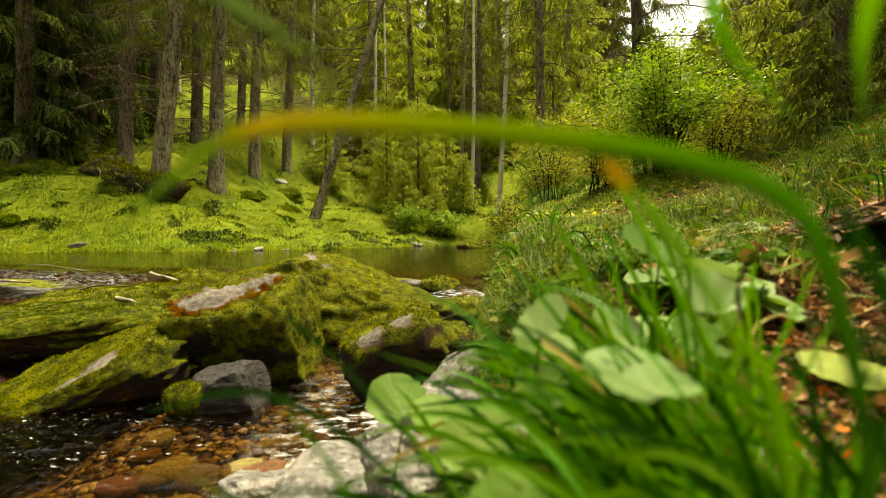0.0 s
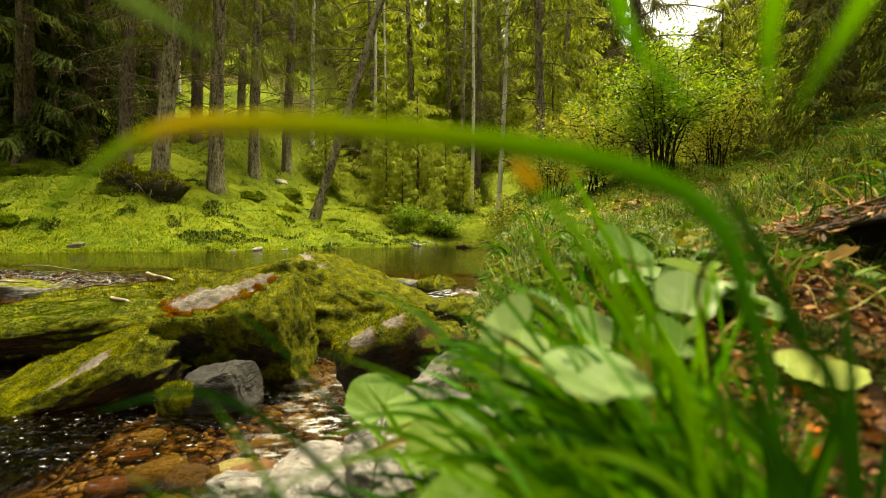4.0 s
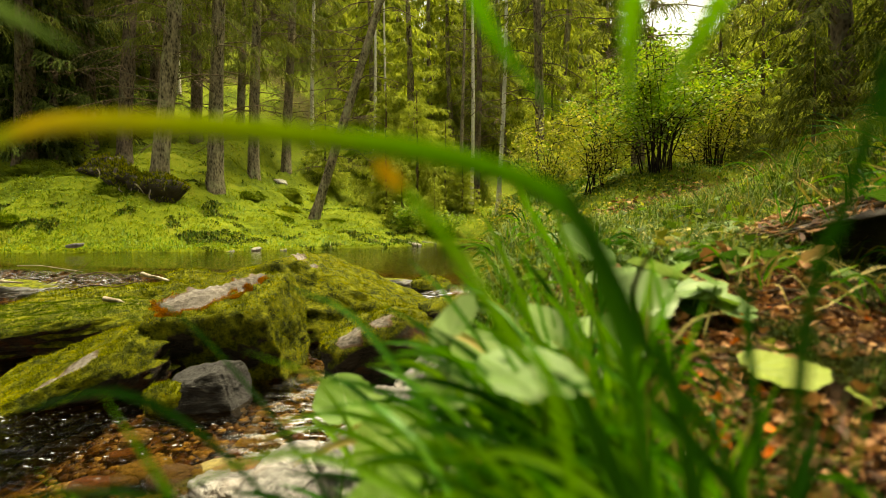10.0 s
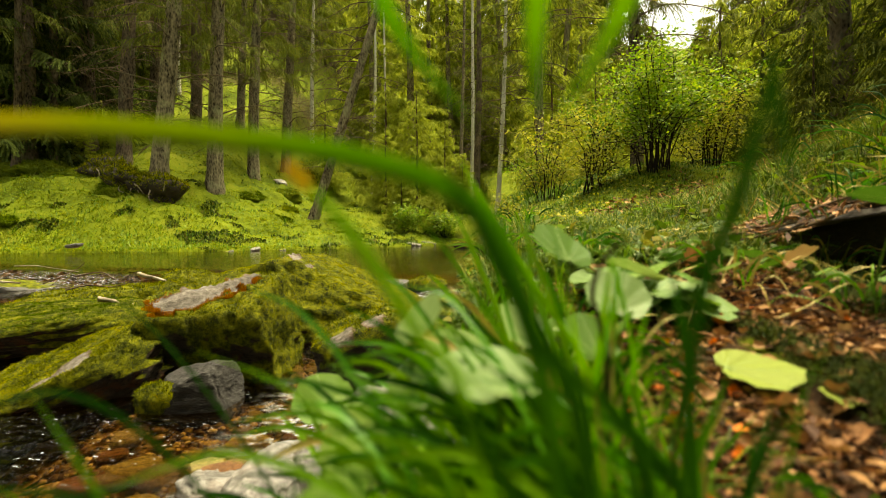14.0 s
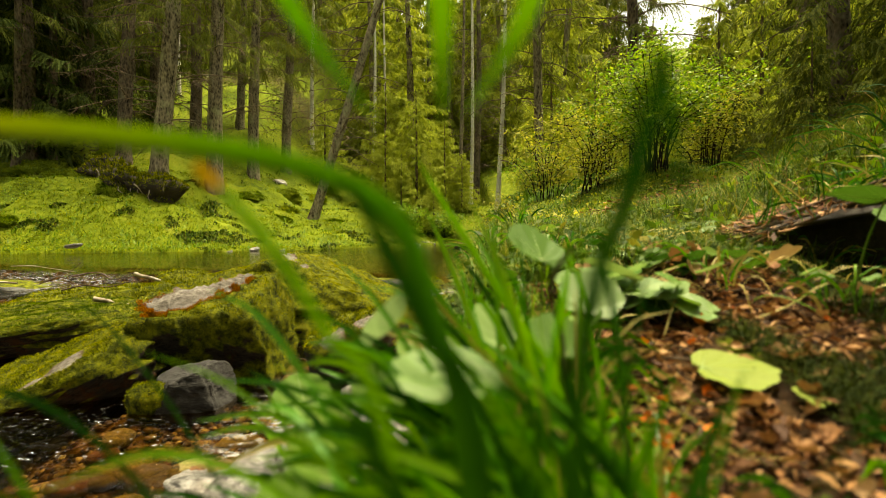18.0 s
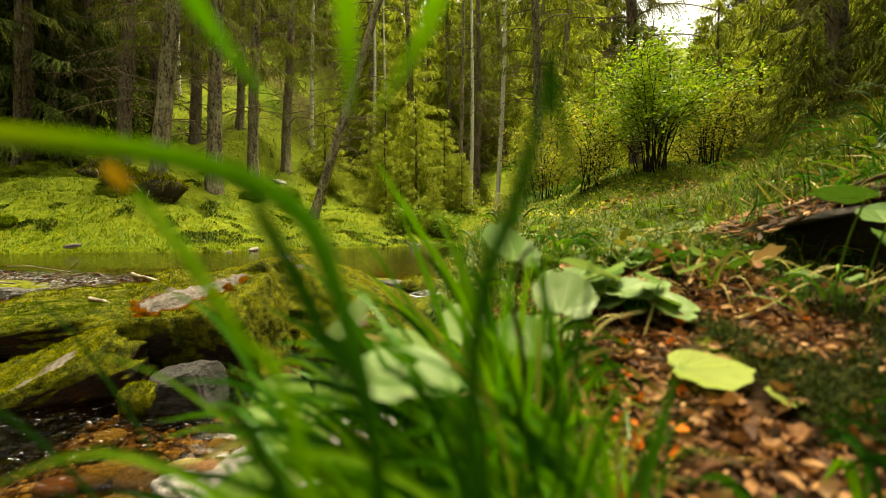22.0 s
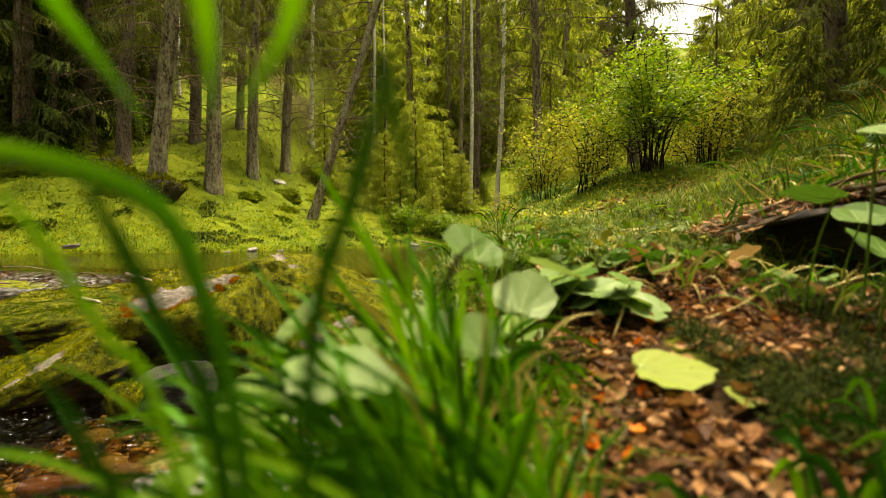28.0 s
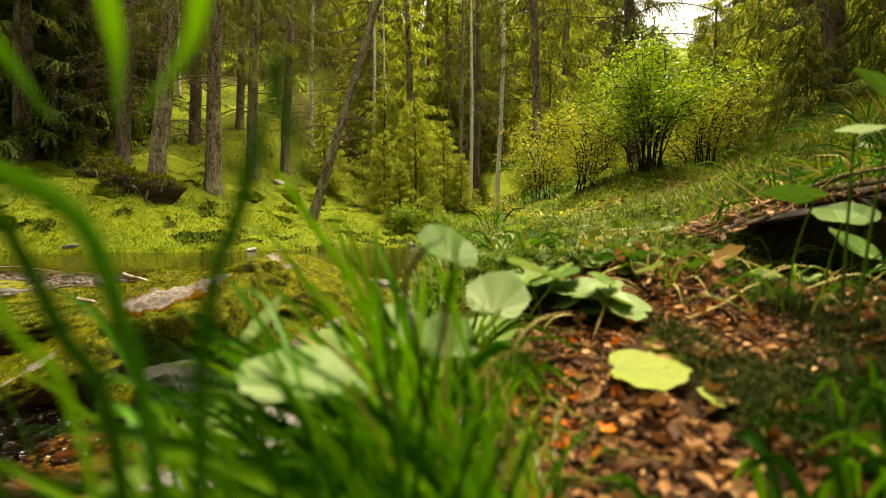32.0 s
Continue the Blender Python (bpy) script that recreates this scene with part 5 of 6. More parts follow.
def tuft(x, y, count, tall, wide, seed, label, mats, width=0.006, toward=(0.0, 0.0), round_=0.035):
    """A tuft whose blades fan out and bow over; each blade is a part."""
    rng = np.random.RandomState(seed)
    t = tagged(new("grass_tuft"), label, "grass tuft", "grass tufts on the near bank")
    z = float(ground_z(x, y))
    t.matrix_basis = pose(x, y, z)
    for i in range(count):
        az = rng.rand() * 2 * np.pi
        rr = round_ * math.sqrt(rng.rand())
        bx, by = rr * math.cos(az), rr * math.sin(az)
        bz = float(ground_z(x + bx, y + by)) - z - 0.004
        h = tall * (0.55 + 0.5 * rng.rand())
        out = wide * (0.15 + 0.95 * rng.rand())
        lean = az + 0.8 * rng.randn()
        sx, sy = math.cos(lean) * 1.25 + toward[0], math.sin(lean) * 0.45 + toward[1]
        bow = rng.rand()
        a = (bx + 0.18 * out * sx, by + 0.18 * out * sy, bz + h * 0.55)
        b = (bx + 0.55 * out * sx, by + 0.55 * out * sy, bz + h * (0.95 - 0.12 * bow))
        c = (bx + out * sx, by + out * sy, bz + h * (1.05 - 0.62 * bow))
        under("blade", blade_mesh([(bx, by, bz), a, b, c], width * (0.55 + 0.7 * rng.rand()), mats[rng.randint(len(mats))], 15, (0.5 * rng.randn(), -1, 0.5 * rng.rand())), t)
    return t


GREEN = [M_BLADE, M_BLADE_LIGHT, M_BLADE_SHADED, M_BLADE_LIGHT, M_BLADE]
tuft(0.165, 0.365, 20, 0.17, 0.12, 1000, "large green grass tuft spilling over the bank", GREEN + GREEN + [M_STRAW], 0.0040, (-0.2, 0), 0.06)
tuft(0.205, 0.41, 20, 0.14, 0.10, 1001, "green grass tuft among pale leaves", GREEN + [M_STRAW], 0.0034)
tuft(0.41, 0.25, 12, 0.06, 0.06, 1032, "low dark grass before the litter", [M_BLADE_SHADED], 0.006)
tuft(0.19, 0.17, 18, 0.15, 0.09, 1043, "dark green grass close to the lens", [M_BLADE_SHADED, M_BLADE_SHADED, M_BLADE], 0.0044, (0.2, 0), 0.035)
tuft(0.245, 0.20, 26, 0.115, 0.09, 1037, "dark grass at the foot of the bank", [M_BLADE_SHADED], 0.0048, (0, 0), 0.05)
tuft(0.33, 0.215, 26, 0.105, 0.06, 1038, "dark grass before the leaf litter", [M_BLADE_SHADED, M_BLADE_SHADED, M_BLADE], 0.0045, (0, 0), 0.06)
tuft(0.46, 0.25, 34, 0.075, 0.05, 1039, "dark grass before the leaf litter", [M_BLADE_SHADED], 0.0045, (0, 0), 0.07)
tuft(0.60, 0.36, 34, 0.05, 0.05, 1040, "dark grass beside the leaf litter", [M_BLADE_SHADED, M_BLADE_SHADED, M_BLADE], 0.0042, (0, 0), 0.09)
tuft(0.52, 0.38, 26, 0.035, 0.04, 1041, "dark low grass on the litter", [M_BLADE_SHADED], 0.004, (0, 0), 0.07)
tuft(0.10, 0.21, 16, 0.15, 0.07, 1004, "short dark grass close to the lens", [M_BLADE_SHADED, M_BLADE], 0.0045)
tuft(0.215, 0.215, 18, 0.125, 0.07, 1005, "short dark grass close to the lens", [M_BLADE_SHADED, M_BLADE], 0.0045)
tuft(0.44, 0.305, 12, 0.085, 0.05, 1006, "small bright grass tuft beside the litter", GREEN, 0.007)
tuft(0.36, 0.27, 14, 0.07, 0.07, 1007, "low grass before the leaf litter", [M_BLADE_SHADED, M_BLADE], 0.005)
tuft(0.53, 0.33, 12, 0.07, 0.06, 1008, "low dark grass beside the litter", [M_BLADE_SHADED, M_BLADE], 0.005)
tuft(0.25, 0.47, 14, 0.10, 0.05, 1009, "thin yellowing grass at the litter's edge", [M_BLADE_LIGHT, M_STRAW, M_BLADE], 0.004)
tuft(0.20, 0.53, 26, 0.12, 0.11, 1010, "green grass tuft behind the leaves", GREEN, 0.005)
tuft(0.13, 0.75, 24, 0.10, 0.11, 1011, "green grass on the bank above the spill", GREEN, 0.005)
tuft(0.33, 0.95, 24, 0.08, 0.10, 1012, "green grass tuft on the bank", GREEN, 0.005)
tuft(0.22, 1.25, 22, 0.07, 0.10, 1013, "green grass tuft at the bank's edge", GREEN, 0.005)
tuft(0.52, 0.74, 14, 0.07, 0.07, 1014, "thin grass growing in the litter", [M_BLADE_LIGHT, M_BLADE, M_STRAW], 0.0035)
tuft(0.62, 0.60, 14, 0.06, 0.07, 1015, "thin grass growing in the litter", [M_BLADE_LIGHT, M_BLADE, M_STRAW], 0.0035)
tuft(0.70, 0.47, 16, 0.07, 0.07, 1016, "short moss-green grass beside the litter", [M_BLADE, M_BLADE_SHADED], 0.0035)
tuft(0.80, 0.60, 16, 0.07, 0.08, 1017, "short grass under the root", [M_BLADE, M_BLADE_SHADED], 0.0035)
tuft(0.92, 0.93, 14, 0.08, 0.10, 1034, "short grass on the ledge", [M_BLADE, M_STRAW, M_BLADE_SHADED], 0.0035)
tuft(1.12, 0.92, 16, 0.10, 0.12, 1035, "grass hanging over the ledge", [M_BLADE, M_STRAW, M_BLADE_SHADED], 0.0035)
tuft(1.05, 1.05, 22, 0.16, 0.16, 1018, "grass hanging over the root", GREEN, 0.0045)
tuft(1.35, 1.10, 22, 0.18, 0.18, 1019, "grass hanging from the mound", GREEN, 0.0045)
for k, (x, y) in enumerate([(1.55, 1.5), (1.85, 1.35), (2.1, 1.6), (2.35, 1.9), (1.75, 1.8), (2.0, 2.3), (2.6, 2.2), (1.5, 2.1)]):
    tuft(x, y, 20, 0.22, 0.24, 1050 + k, "long dark grass hanging from the mound", [M_BLADE_SHADED, M_BLADE, M_BLADE_SHADED], 0.005, (-0.5, -0.4), 0.06)
tuft(0.36, 1.7, 20, 0.09, 0.10, 1020, "grass at the bank's edge by the pool", GREEN, 0.005)
tuft(0.55, 2.4, 20, 0.09, 0.1, 1021, "grass at the bank's edge by the pool", GREEN, 0.006)


def thicket(x, y, count, tall, spread, seed, label, mats, width, round_=0.04, tilt=0.6, base=None):
    """Stiff narrow blades standing every way out of one root; each blade is a part."""
    rng = np.random.RandomState(seed)
    t = tagged(new("grass_tuft"), label, "grass tuft", "grass tufts on the near bank")
    z = float(ground_z(x, y)) if base is None else base
    t.matrix_basis = pose(x, y, z)
    for i in range(count):
        a, b = rng.rand() * 2 * np.pi, rng.rand() * 2 * np.pi
        rr = round_ * math.sqrt(rng.rand())
        p = np.array([rr * math.cos(a) * 1.3, rr * math.sin(a), 0.0])
        p[2] = float(ground_z(x + p[0], y + p[1])) - z - 0.004 if base is None else 0.18 * p[0] - 0.004
        k = tilt * rng.rand() ** 0.7
        d = np.array([math.cos(b) * k, math.sin(b) * k * 0.6, 1.0])
        ln = tall * (0.5 + 0.6 * rng.rand())
        q = p + d * ln + np.array([math.cos(b), math.sin(b) * 0.5, -0.5]) * spread * rng.rand() ** 2
        m = p + d * ln * 0.55 + 0.05 * ln * rng.randn(3)
        under("blade", blade_mesh([p, m, q], width * (0.6 + 0.7 * rng.rand()), mats[rng.randint(len(mats))], 11, (0.6 * rng.randn(), -1, 0.4 * rng.randn())), t)
    return t


def fan(x, y, count, long, low, high, seed, label, mats, width, round_=0.03, bow=0.25, deep=0.35):
    """Long blades that spring from one root and lean aside, at low to high degrees over the ground (past 90: to the other side); each blade is a part."""
    rng = np.random.RandomState(seed)
    t = tagged(new("grass_tuft"), label, "grass tuft", "grass tufts on the near bank")
    z = float(ground_z(x, y))
    t.matrix_basis = pose(x, y, z)
    for i in range(count):
        a = radians(low + (high - low) * rng.rand())
        p = np.array([round_ * 1.4 * (2 * rng.rand() - 1), round_ * (2 * rng.rand() - 1), 0.0])
        p[2] = float(ground_z(x + p[0], y + p[1])) - z - 0.004
        ln = long * (0.55 + 0.55 * rng.rand())
        d = np.array([-math.cos(a), deep * rng.randn() * 0.6, math.sin(a)])
        sag = bow * ln * rng.rand() * abs(math.cos(a) + 0.35)
        q = [p, p + d * ln * 0.4 + np.array([0, 0, 0.10 * ln]), p + d * ln * 0.75 + np.array([0, 0, 0.06 * ln - 0.3 * sag]), p + d * ln - np.array([0.15 * sag, 0, sag])]
        under("blade", blade_mesh(q, width * (0.55 + 0.75 * rng.rand()), mats[rng.randint(len(mats))], 15, (0.5 * rng.randn(), -1, 0.6 * rng.rand())), t)
    return t


MIXED = [M_BLADE, M_BLADE_LIGHT, M_BLADE, M_BLADE_LIGHT, M_BLADE_LIGHT]
DARK = [M_BLADE_SHADED, M_BLADE_SHADED, M_BLADE, M_BLADE_SHADED]
fan(0.165, 0.315, 40, 0.24, 26, 66, 1200, "long green blades leaning over the pale leaf", MIXED + [M_BLADE_SHADED], 0.0048)
fan(0.205, 0.365, 34, 0.25, 34, 82, 1201, "long green blades leaning out of the bank", MIXED + [M_BLADE_SHADED], 0.0042)
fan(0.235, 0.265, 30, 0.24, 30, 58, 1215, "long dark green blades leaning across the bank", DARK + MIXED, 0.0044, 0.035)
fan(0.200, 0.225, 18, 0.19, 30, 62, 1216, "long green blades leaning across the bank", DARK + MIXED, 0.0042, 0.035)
fan(0.165, 0.178, 36, 0.130, 32, 76, 1202, "dark green blades leaning close to the lens", [M_BLADE_SHADED, M_BLADE], 0.0038)
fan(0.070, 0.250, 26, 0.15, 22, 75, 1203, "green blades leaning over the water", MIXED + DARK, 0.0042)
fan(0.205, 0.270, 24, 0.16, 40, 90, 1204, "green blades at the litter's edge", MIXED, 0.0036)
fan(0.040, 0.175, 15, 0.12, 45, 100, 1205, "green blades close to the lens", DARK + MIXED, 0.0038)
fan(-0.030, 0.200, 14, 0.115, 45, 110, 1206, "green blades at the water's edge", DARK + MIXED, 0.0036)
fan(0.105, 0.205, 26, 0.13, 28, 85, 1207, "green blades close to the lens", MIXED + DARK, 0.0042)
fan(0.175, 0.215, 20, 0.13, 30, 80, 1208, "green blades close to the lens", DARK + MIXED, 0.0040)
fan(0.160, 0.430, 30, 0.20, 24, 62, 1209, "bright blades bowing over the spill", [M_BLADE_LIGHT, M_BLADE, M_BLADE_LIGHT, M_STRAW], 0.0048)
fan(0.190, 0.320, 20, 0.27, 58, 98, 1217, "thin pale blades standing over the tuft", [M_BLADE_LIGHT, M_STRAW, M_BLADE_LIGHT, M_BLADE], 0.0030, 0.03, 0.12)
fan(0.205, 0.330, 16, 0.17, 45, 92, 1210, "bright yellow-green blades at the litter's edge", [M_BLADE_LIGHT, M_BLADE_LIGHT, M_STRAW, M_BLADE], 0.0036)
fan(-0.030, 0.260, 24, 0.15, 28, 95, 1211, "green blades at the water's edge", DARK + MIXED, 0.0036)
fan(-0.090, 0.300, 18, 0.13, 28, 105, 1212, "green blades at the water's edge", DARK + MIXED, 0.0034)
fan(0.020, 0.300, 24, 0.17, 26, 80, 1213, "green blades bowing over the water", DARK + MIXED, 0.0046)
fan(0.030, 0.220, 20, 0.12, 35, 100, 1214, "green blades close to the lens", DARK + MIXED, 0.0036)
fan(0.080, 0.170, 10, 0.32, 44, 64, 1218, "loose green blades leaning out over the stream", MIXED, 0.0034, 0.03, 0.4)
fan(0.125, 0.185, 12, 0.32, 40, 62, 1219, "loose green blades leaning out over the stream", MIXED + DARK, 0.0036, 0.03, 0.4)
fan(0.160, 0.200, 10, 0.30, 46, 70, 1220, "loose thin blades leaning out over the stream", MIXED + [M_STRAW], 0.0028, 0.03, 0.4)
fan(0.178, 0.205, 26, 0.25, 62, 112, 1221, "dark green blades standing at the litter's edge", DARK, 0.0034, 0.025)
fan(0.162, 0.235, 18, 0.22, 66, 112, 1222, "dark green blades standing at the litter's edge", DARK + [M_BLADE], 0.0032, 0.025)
BRIGHT = [M_BLADE_LIGHT, M_BLADE, M_BLADE_LIGHT, M_BLADE, M_STRAW, M_BLADE_LIGHT, M_BLADE_LIGHT]
thicket(0.205, 0.275, 22, 0.13, 0.05, 1100, "tangle of thin yellow-green grass", BRIGHT, 0.0026)
thicket(0.140, 0.275, 16, 0.13, 0.06, 1101, "tangle of thin yellow-green grass", BRIGHT, 0.0026)
thicket(0.235, 0.350, 26, 0.13, 0.05, 1102, "thin yellow-green grass at the litter's edge", BRIGHT, 0.0024)
thicket(0.090, 0.235, 18, 0.15, 0.05, 1103, "tangle of thin grass over the water", BRIGHT, 0.0026)
thicket(0.165, 0.175, 20, 0.10, 0.05, 1104, "dark narrow grass close to the lens", [M_BLADE_SHADED, M_BLADE_SHADED, M_BLADE], 0.0032, 0.05)
thicket(0.020, 0.300, 18, 0.12, 0.06, 1105, "thin grass bowing over the water", BRIGHT, 0.0026)
thicket(0.180, 0.43, 24, 0.15, 0.06, 1106, "tangle of thin grass behind the pale leaf", BRIGHT, 0.0026)
thicket(0.26, 0.215, 26, 0.10, 0.04, 1107, "dark narrow grass close to the lens", [M_BLADE_SHADED, M_BLADE], 0.003, 0.05)


# ---- broad leaves ----
def add_veins(leaf, width):
    """Raised veins that run from the stalk over a leaf's face, each a part."""
    me = leaf.data
    for j in (22, 15, 29, 9, 35, 4, 40):
        p = [tuple(me.vertices[0].co)] + [tuple(me.vertices[1 + k * 44 + j].co) for k in range(5 if j == 22 else 4)]
        r = width * (0.009 if j == 22 else 0.006)
        v, f = tube(spline(p, 9), np.linspace(r, r * 0.3, 9), 5)
        under("vein", mesh_of("vein", v, f, M_VEIN, True), leaf)


def herb(x, y, z, width, tilt, lean, turn, seed, label, mat, stalk=True):
    """A stalked leaf: tilt lifts its face towards the viewer, turn swings its tip about the upright."""
    h = tagged(new("herb_leaf"), label, "leaf")
    g = root(x + 0.25 * width * math.sin(seed), y + 0.3 * width)
    h.matrix_basis = pose(*g)
    m = pose(x - g[0], y - g[1], z - g[2], 0, 0, turn) @ pose(0, 0, 0, tilt * 0.75, lean, 0) @ pose(0, -0.45 * width, 0)
    lf = herb_leaf_mesh(width, mat, seed, 9, 0.06, 0.022)
    add_veins(under("leaf_blade", lf, h, m), width)
    if stalk:
        end = m @ Vector((0, 0.0, 0))
        v, f = tube(spline([(0, 0, 0), (end.x * 0.4, end.y * 0.5, end.z * 0.6), tuple(end)], 8), np.linspace(0.0016, 0.0012, 8), 6)
        under("stalk", mesh_of("stalk", v, f, M_HERB, True), h)
    return h


herb(-0.060, 0.590, 0.105, 0.072, 52, -12, 25, 61, "bright green leaf over the pale stones", M_HERB)
herb(0.030, 0.365, 0.148, 0.062, 55, 8, -20, 62, "bright green leaf low over the water", M_HERB)
herb(-0.010, 0.480, 0.120, 0.060, 40, -15, 60, 63, "green leaf over the pale stones", M_HERB)
for k in range(18):
    u, v = (k * 0.618) % 1.0, (k * 0.381 + 0.2) % 1.0
    x, y = 0.23 + 0.20 * u + 0.05 * v, 0.60 + 0.18 * v
    herb(x, y, float(ground_z(x, y)) + 0.018 + 0.028 * ((k * 0.29) % 1.0), 0.045 + 0.035 * ((k * 0.47) % 1.0), 14 + 30 * ((k * 0.53) % 1.0), 14 * math.sin(k * 2.1), 65 * math.sin(k * 1.7), 140 + k,
         ("broad pale green leaf in the herb patch", "broad bright green leaf in the herb patch", "broad dark green leaf in the herb patch")[(0, 1, 0, 0, 1, 2)[k % 6]], (M_PALE_LEAF, M_HERB, M_HERB_DARK)[(0, 1, 0, 0, 1, 2)[k % 6]])
herb(0.115, 0.300, 0.216, 0.068, 17, 4, 12, 1, "large pale round leaf facing the light", M_PALE_LEAF)
herb(0.068, 0.345, 0.193, 0.042, 55, -10, 30, 2, "pale green round leaf by the water", M_HERB)
herb(0.256, 0.470, 0.244, 0.060, 58, 10, -15, 3, "pale green toothed leaf in the patch", M_PALE_LEAF)
herb(0.238, 0.430, 0.212, 0.062, 35, -38, -60, 4, "folded pale green leaf in the patch", M_HERB)
herb(0.300, 0.560, 0.258, 0.075, 22, 12, 70, 5, "broad pale leaf lying over the herbs", M_PALE_LEAF)
herb(0.335, 0.600, 0.250, 0.070, 26, -10, -80, 6, "broad green leaf lying over the herbs", M_HERB)
herb(0.206, 0.500, 0.290, 0.065, 50, 15, 20, 7, "bright green leaf standing in the grass", M_HERB)
herb(0.407, 0.650, 0.240, 0.040, 30, 5, 40, 8, "small round leaf at the litter's edge", M_HERB)
herb(0.034, 0.250, 0.165, 0.045, 30, -12, -30, 10, "bright green leaf low on the bank", M_HERB)
herb(0.073, 0.360, 0.239, 0.046, 60, -25, -40, 11, "long pale leaf rising from the tuft", M_PALE_LEAF)
herb(0.206, 0.400, 0.218, 0.050, 55, 0, 20, 12, "pale leaf half hidden in the tuft", M_HERB)
herb(0.16, 0.46, 0.215, 0.060, 50, -8, 50, 14, "pale leaf in the tuft", M_PALE_LEAF)
herb(0.10, 0.47, 0.19, 0.060, 50, 10, 0, 15, "green leaf behind the tuft", M_HERB)
herb(0.755, 0.700, 0.322, 0.062, 30, 8, -20, 16, "grey-green leaf before the dark hollow", M_HERB)
herb(0.788, 0.720, 0.285, 0.080, 50, 0, 30, 17, "dark green leaf hanging before the hollow", M_HERB_DARK)
herb(0.666, 0.550, 0.412, 0.050, 20, 8, -60, 18, "pale leaf reaching over the litter", M_HERB)
herb(0.640, 0.510, 0.450, 0.060, 55, 12, 40, 19, "dark green leaf reaching over the litter", M_HERB_DARK)
herb(0.628, 0.620, 0.345, 0.075, 12, 8, 80, 20, "dark flat leaf reaching over the litter", M_HERB_DARK)
herb(0.84, 0.78, 0.33, 0.070, 40, 5, -30, 21, "dark green leaf by the root", M_HERB_DARK)
herb(0.452, 0.450, 0.150, 0.036, 20, 4, 15, 22, "small yellow-green leaf on the litter", M_YELLOW_LEAF, False)
for k, (x, y, z, w) in enumerate([(0.17, 0.215, 0.150, 0.045), (0.13, 0.235, 0.140, 0.05), (0.05, 0.225, 0.125, 0.05), (0.10, 0.26, 0.150, 0.045)]):
    herb(x, y, z, w, 40, 12 * (-1) ** k, 50 * k, 80 + k, "dark green leaf low on the bank", M_HERB_DARK)
fallen = tagged(new("fallen_leaf", herb_leaf_mesh(0.084, M_YELLOW_LEAF, 31, 11, 0.03, 0.035)), "fallen yellow-green toothed leaf on brown litter", "leaf")
add_veins(fallen, 0.084)
fallen.matrix_basis = pose(0.414, 0.495, 0.160, 10, -2, 0) @ pose(0, 0, 0, 0, 0, -105) @ pose(0, -0.036, 0)

rng = np.random.RandomState(61)
HERBS = [herb_leaf_mesh(0.05, M_HERB, 40), herb_leaf_mesh(0.05, M_PALE_LEAF, 41), herb_leaf_mesh(0.05, M_HERB_DARK, 42), herb_leaf_mesh(0.05, M_HERB, 43)]
for i in range(80):
    y = 0.76 + 0.75 * rng.rand() ** 1.3
    x = 0.16 + (0.75 + 0.3 * y) * rng.rand()
    if x > 0.75 and y < 0.95:
        continue
    ob = tagged(new("herb_leaf", HERBS[rng.randint(4)]), "small pale green leaf in the herb patch", "leaf", "leaves of the herb patch")
    ob.matrix_basis = pose(x, y, float(ground_z(x, y)) + 0.010 + 0.02 * rng.rand(), 4 + 28 * rng.rand(), 16 * rng.randn(), rng.rand() * 360) @ Matrix.Scale(0.55 + 0.7 * rng.rand(), 4)

FLAT = [herb_leaf_mesh(0.05, M_PALE_LEAF, 44), herb_leaf_mesh(0.05, M_HERB, 45), herb_leaf_mesh(0.05, M_DEADLEAF, 46, 7, 0.4, 0.08), herb_leaf_mesh(0.05, M_HERB_DARK, 47)]
for i in range(60):
    x, y = 0.30 + 0.44 * rng.rand(), 0.71 + 0.22 * rng.rand()
    ob = tagged(new("herb_leaf", FLAT[(0, 1, 0, 2, 1, 3)[i % 6]]), ("pale green leaf lying at the litter's edge", "green leaf at the litter's edge", "pale green leaf lying at the litter's edge", "withered brown leaf at the litter's edge", "green leaf at the litter's edge", "dark green leaf at the litter's edge")[i % 6], "leaf", "leaves of the herb patch")
    ob.matrix_basis = pose(x, y, float(ground_z(x, y)) + 0.008 + 0.02 * rng.rand(), 5 + 25 * rng.rand(), 18 * rng.randn(), rng.rand() * 360) @ Matrix.Diagonal((0.45 + 0.35 * rng.rand(), 0.6 + 0.5 * rng.rand(), 1.0, 1))

# ---- leaf litter ----
n = 30000
rng = np.random.RandomState(62)
x, y = 0.20 + 0.87 * rng.rand(n), 0.2 + 0.78 * rng.rand(n)
keep = (x + 0.12 * vnoise(x * 9, y * 9, 63) > 0.235) & ((vnoise(x * 9, y * 9, 52) * 0.35 + x - 0.5 * (y - 0.6) < 0.50) | (rng.rand(n) < 0.12))
x, y = x[keep], y[keep]
n = len(x)
az, ln = rng.rand(n) * 2 * np.pi, 0.002 + 0.010 * rng.rand(n) ** 2.4
d = np.stack([np.cos(az), np.sin(az), 0.35 * rng.randn(n)], 1) * ln[:, None]
s = np.stack([-np.sin(az), np.cos(az), 0.35 * rng.randn(n)], 1) * (ln * (0.05 + 0.5 * rng.rand(n) ** 2))[:, None]
curl = np.stack([0 * az, 0 * az, ln * (0.1 + 0.35 * rng.rand(n))], 1)
p = np.stack([x, y, ground_z(x, y) + 0.002 + 0.008 * rng.rand(n)], 1)
v = np.stack([p - d, p - d * 0.2 - s + curl, p - d * 0.1, p - d * 0.2 + s + curl, p + d * 0.5 - s * 0.7 + curl * 0.7, p + d, p + d * 0.5 + s * 0.7 + curl * 0.7], 1).reshape(-1, 3)
i = np.arange(n)[:, None] * 7
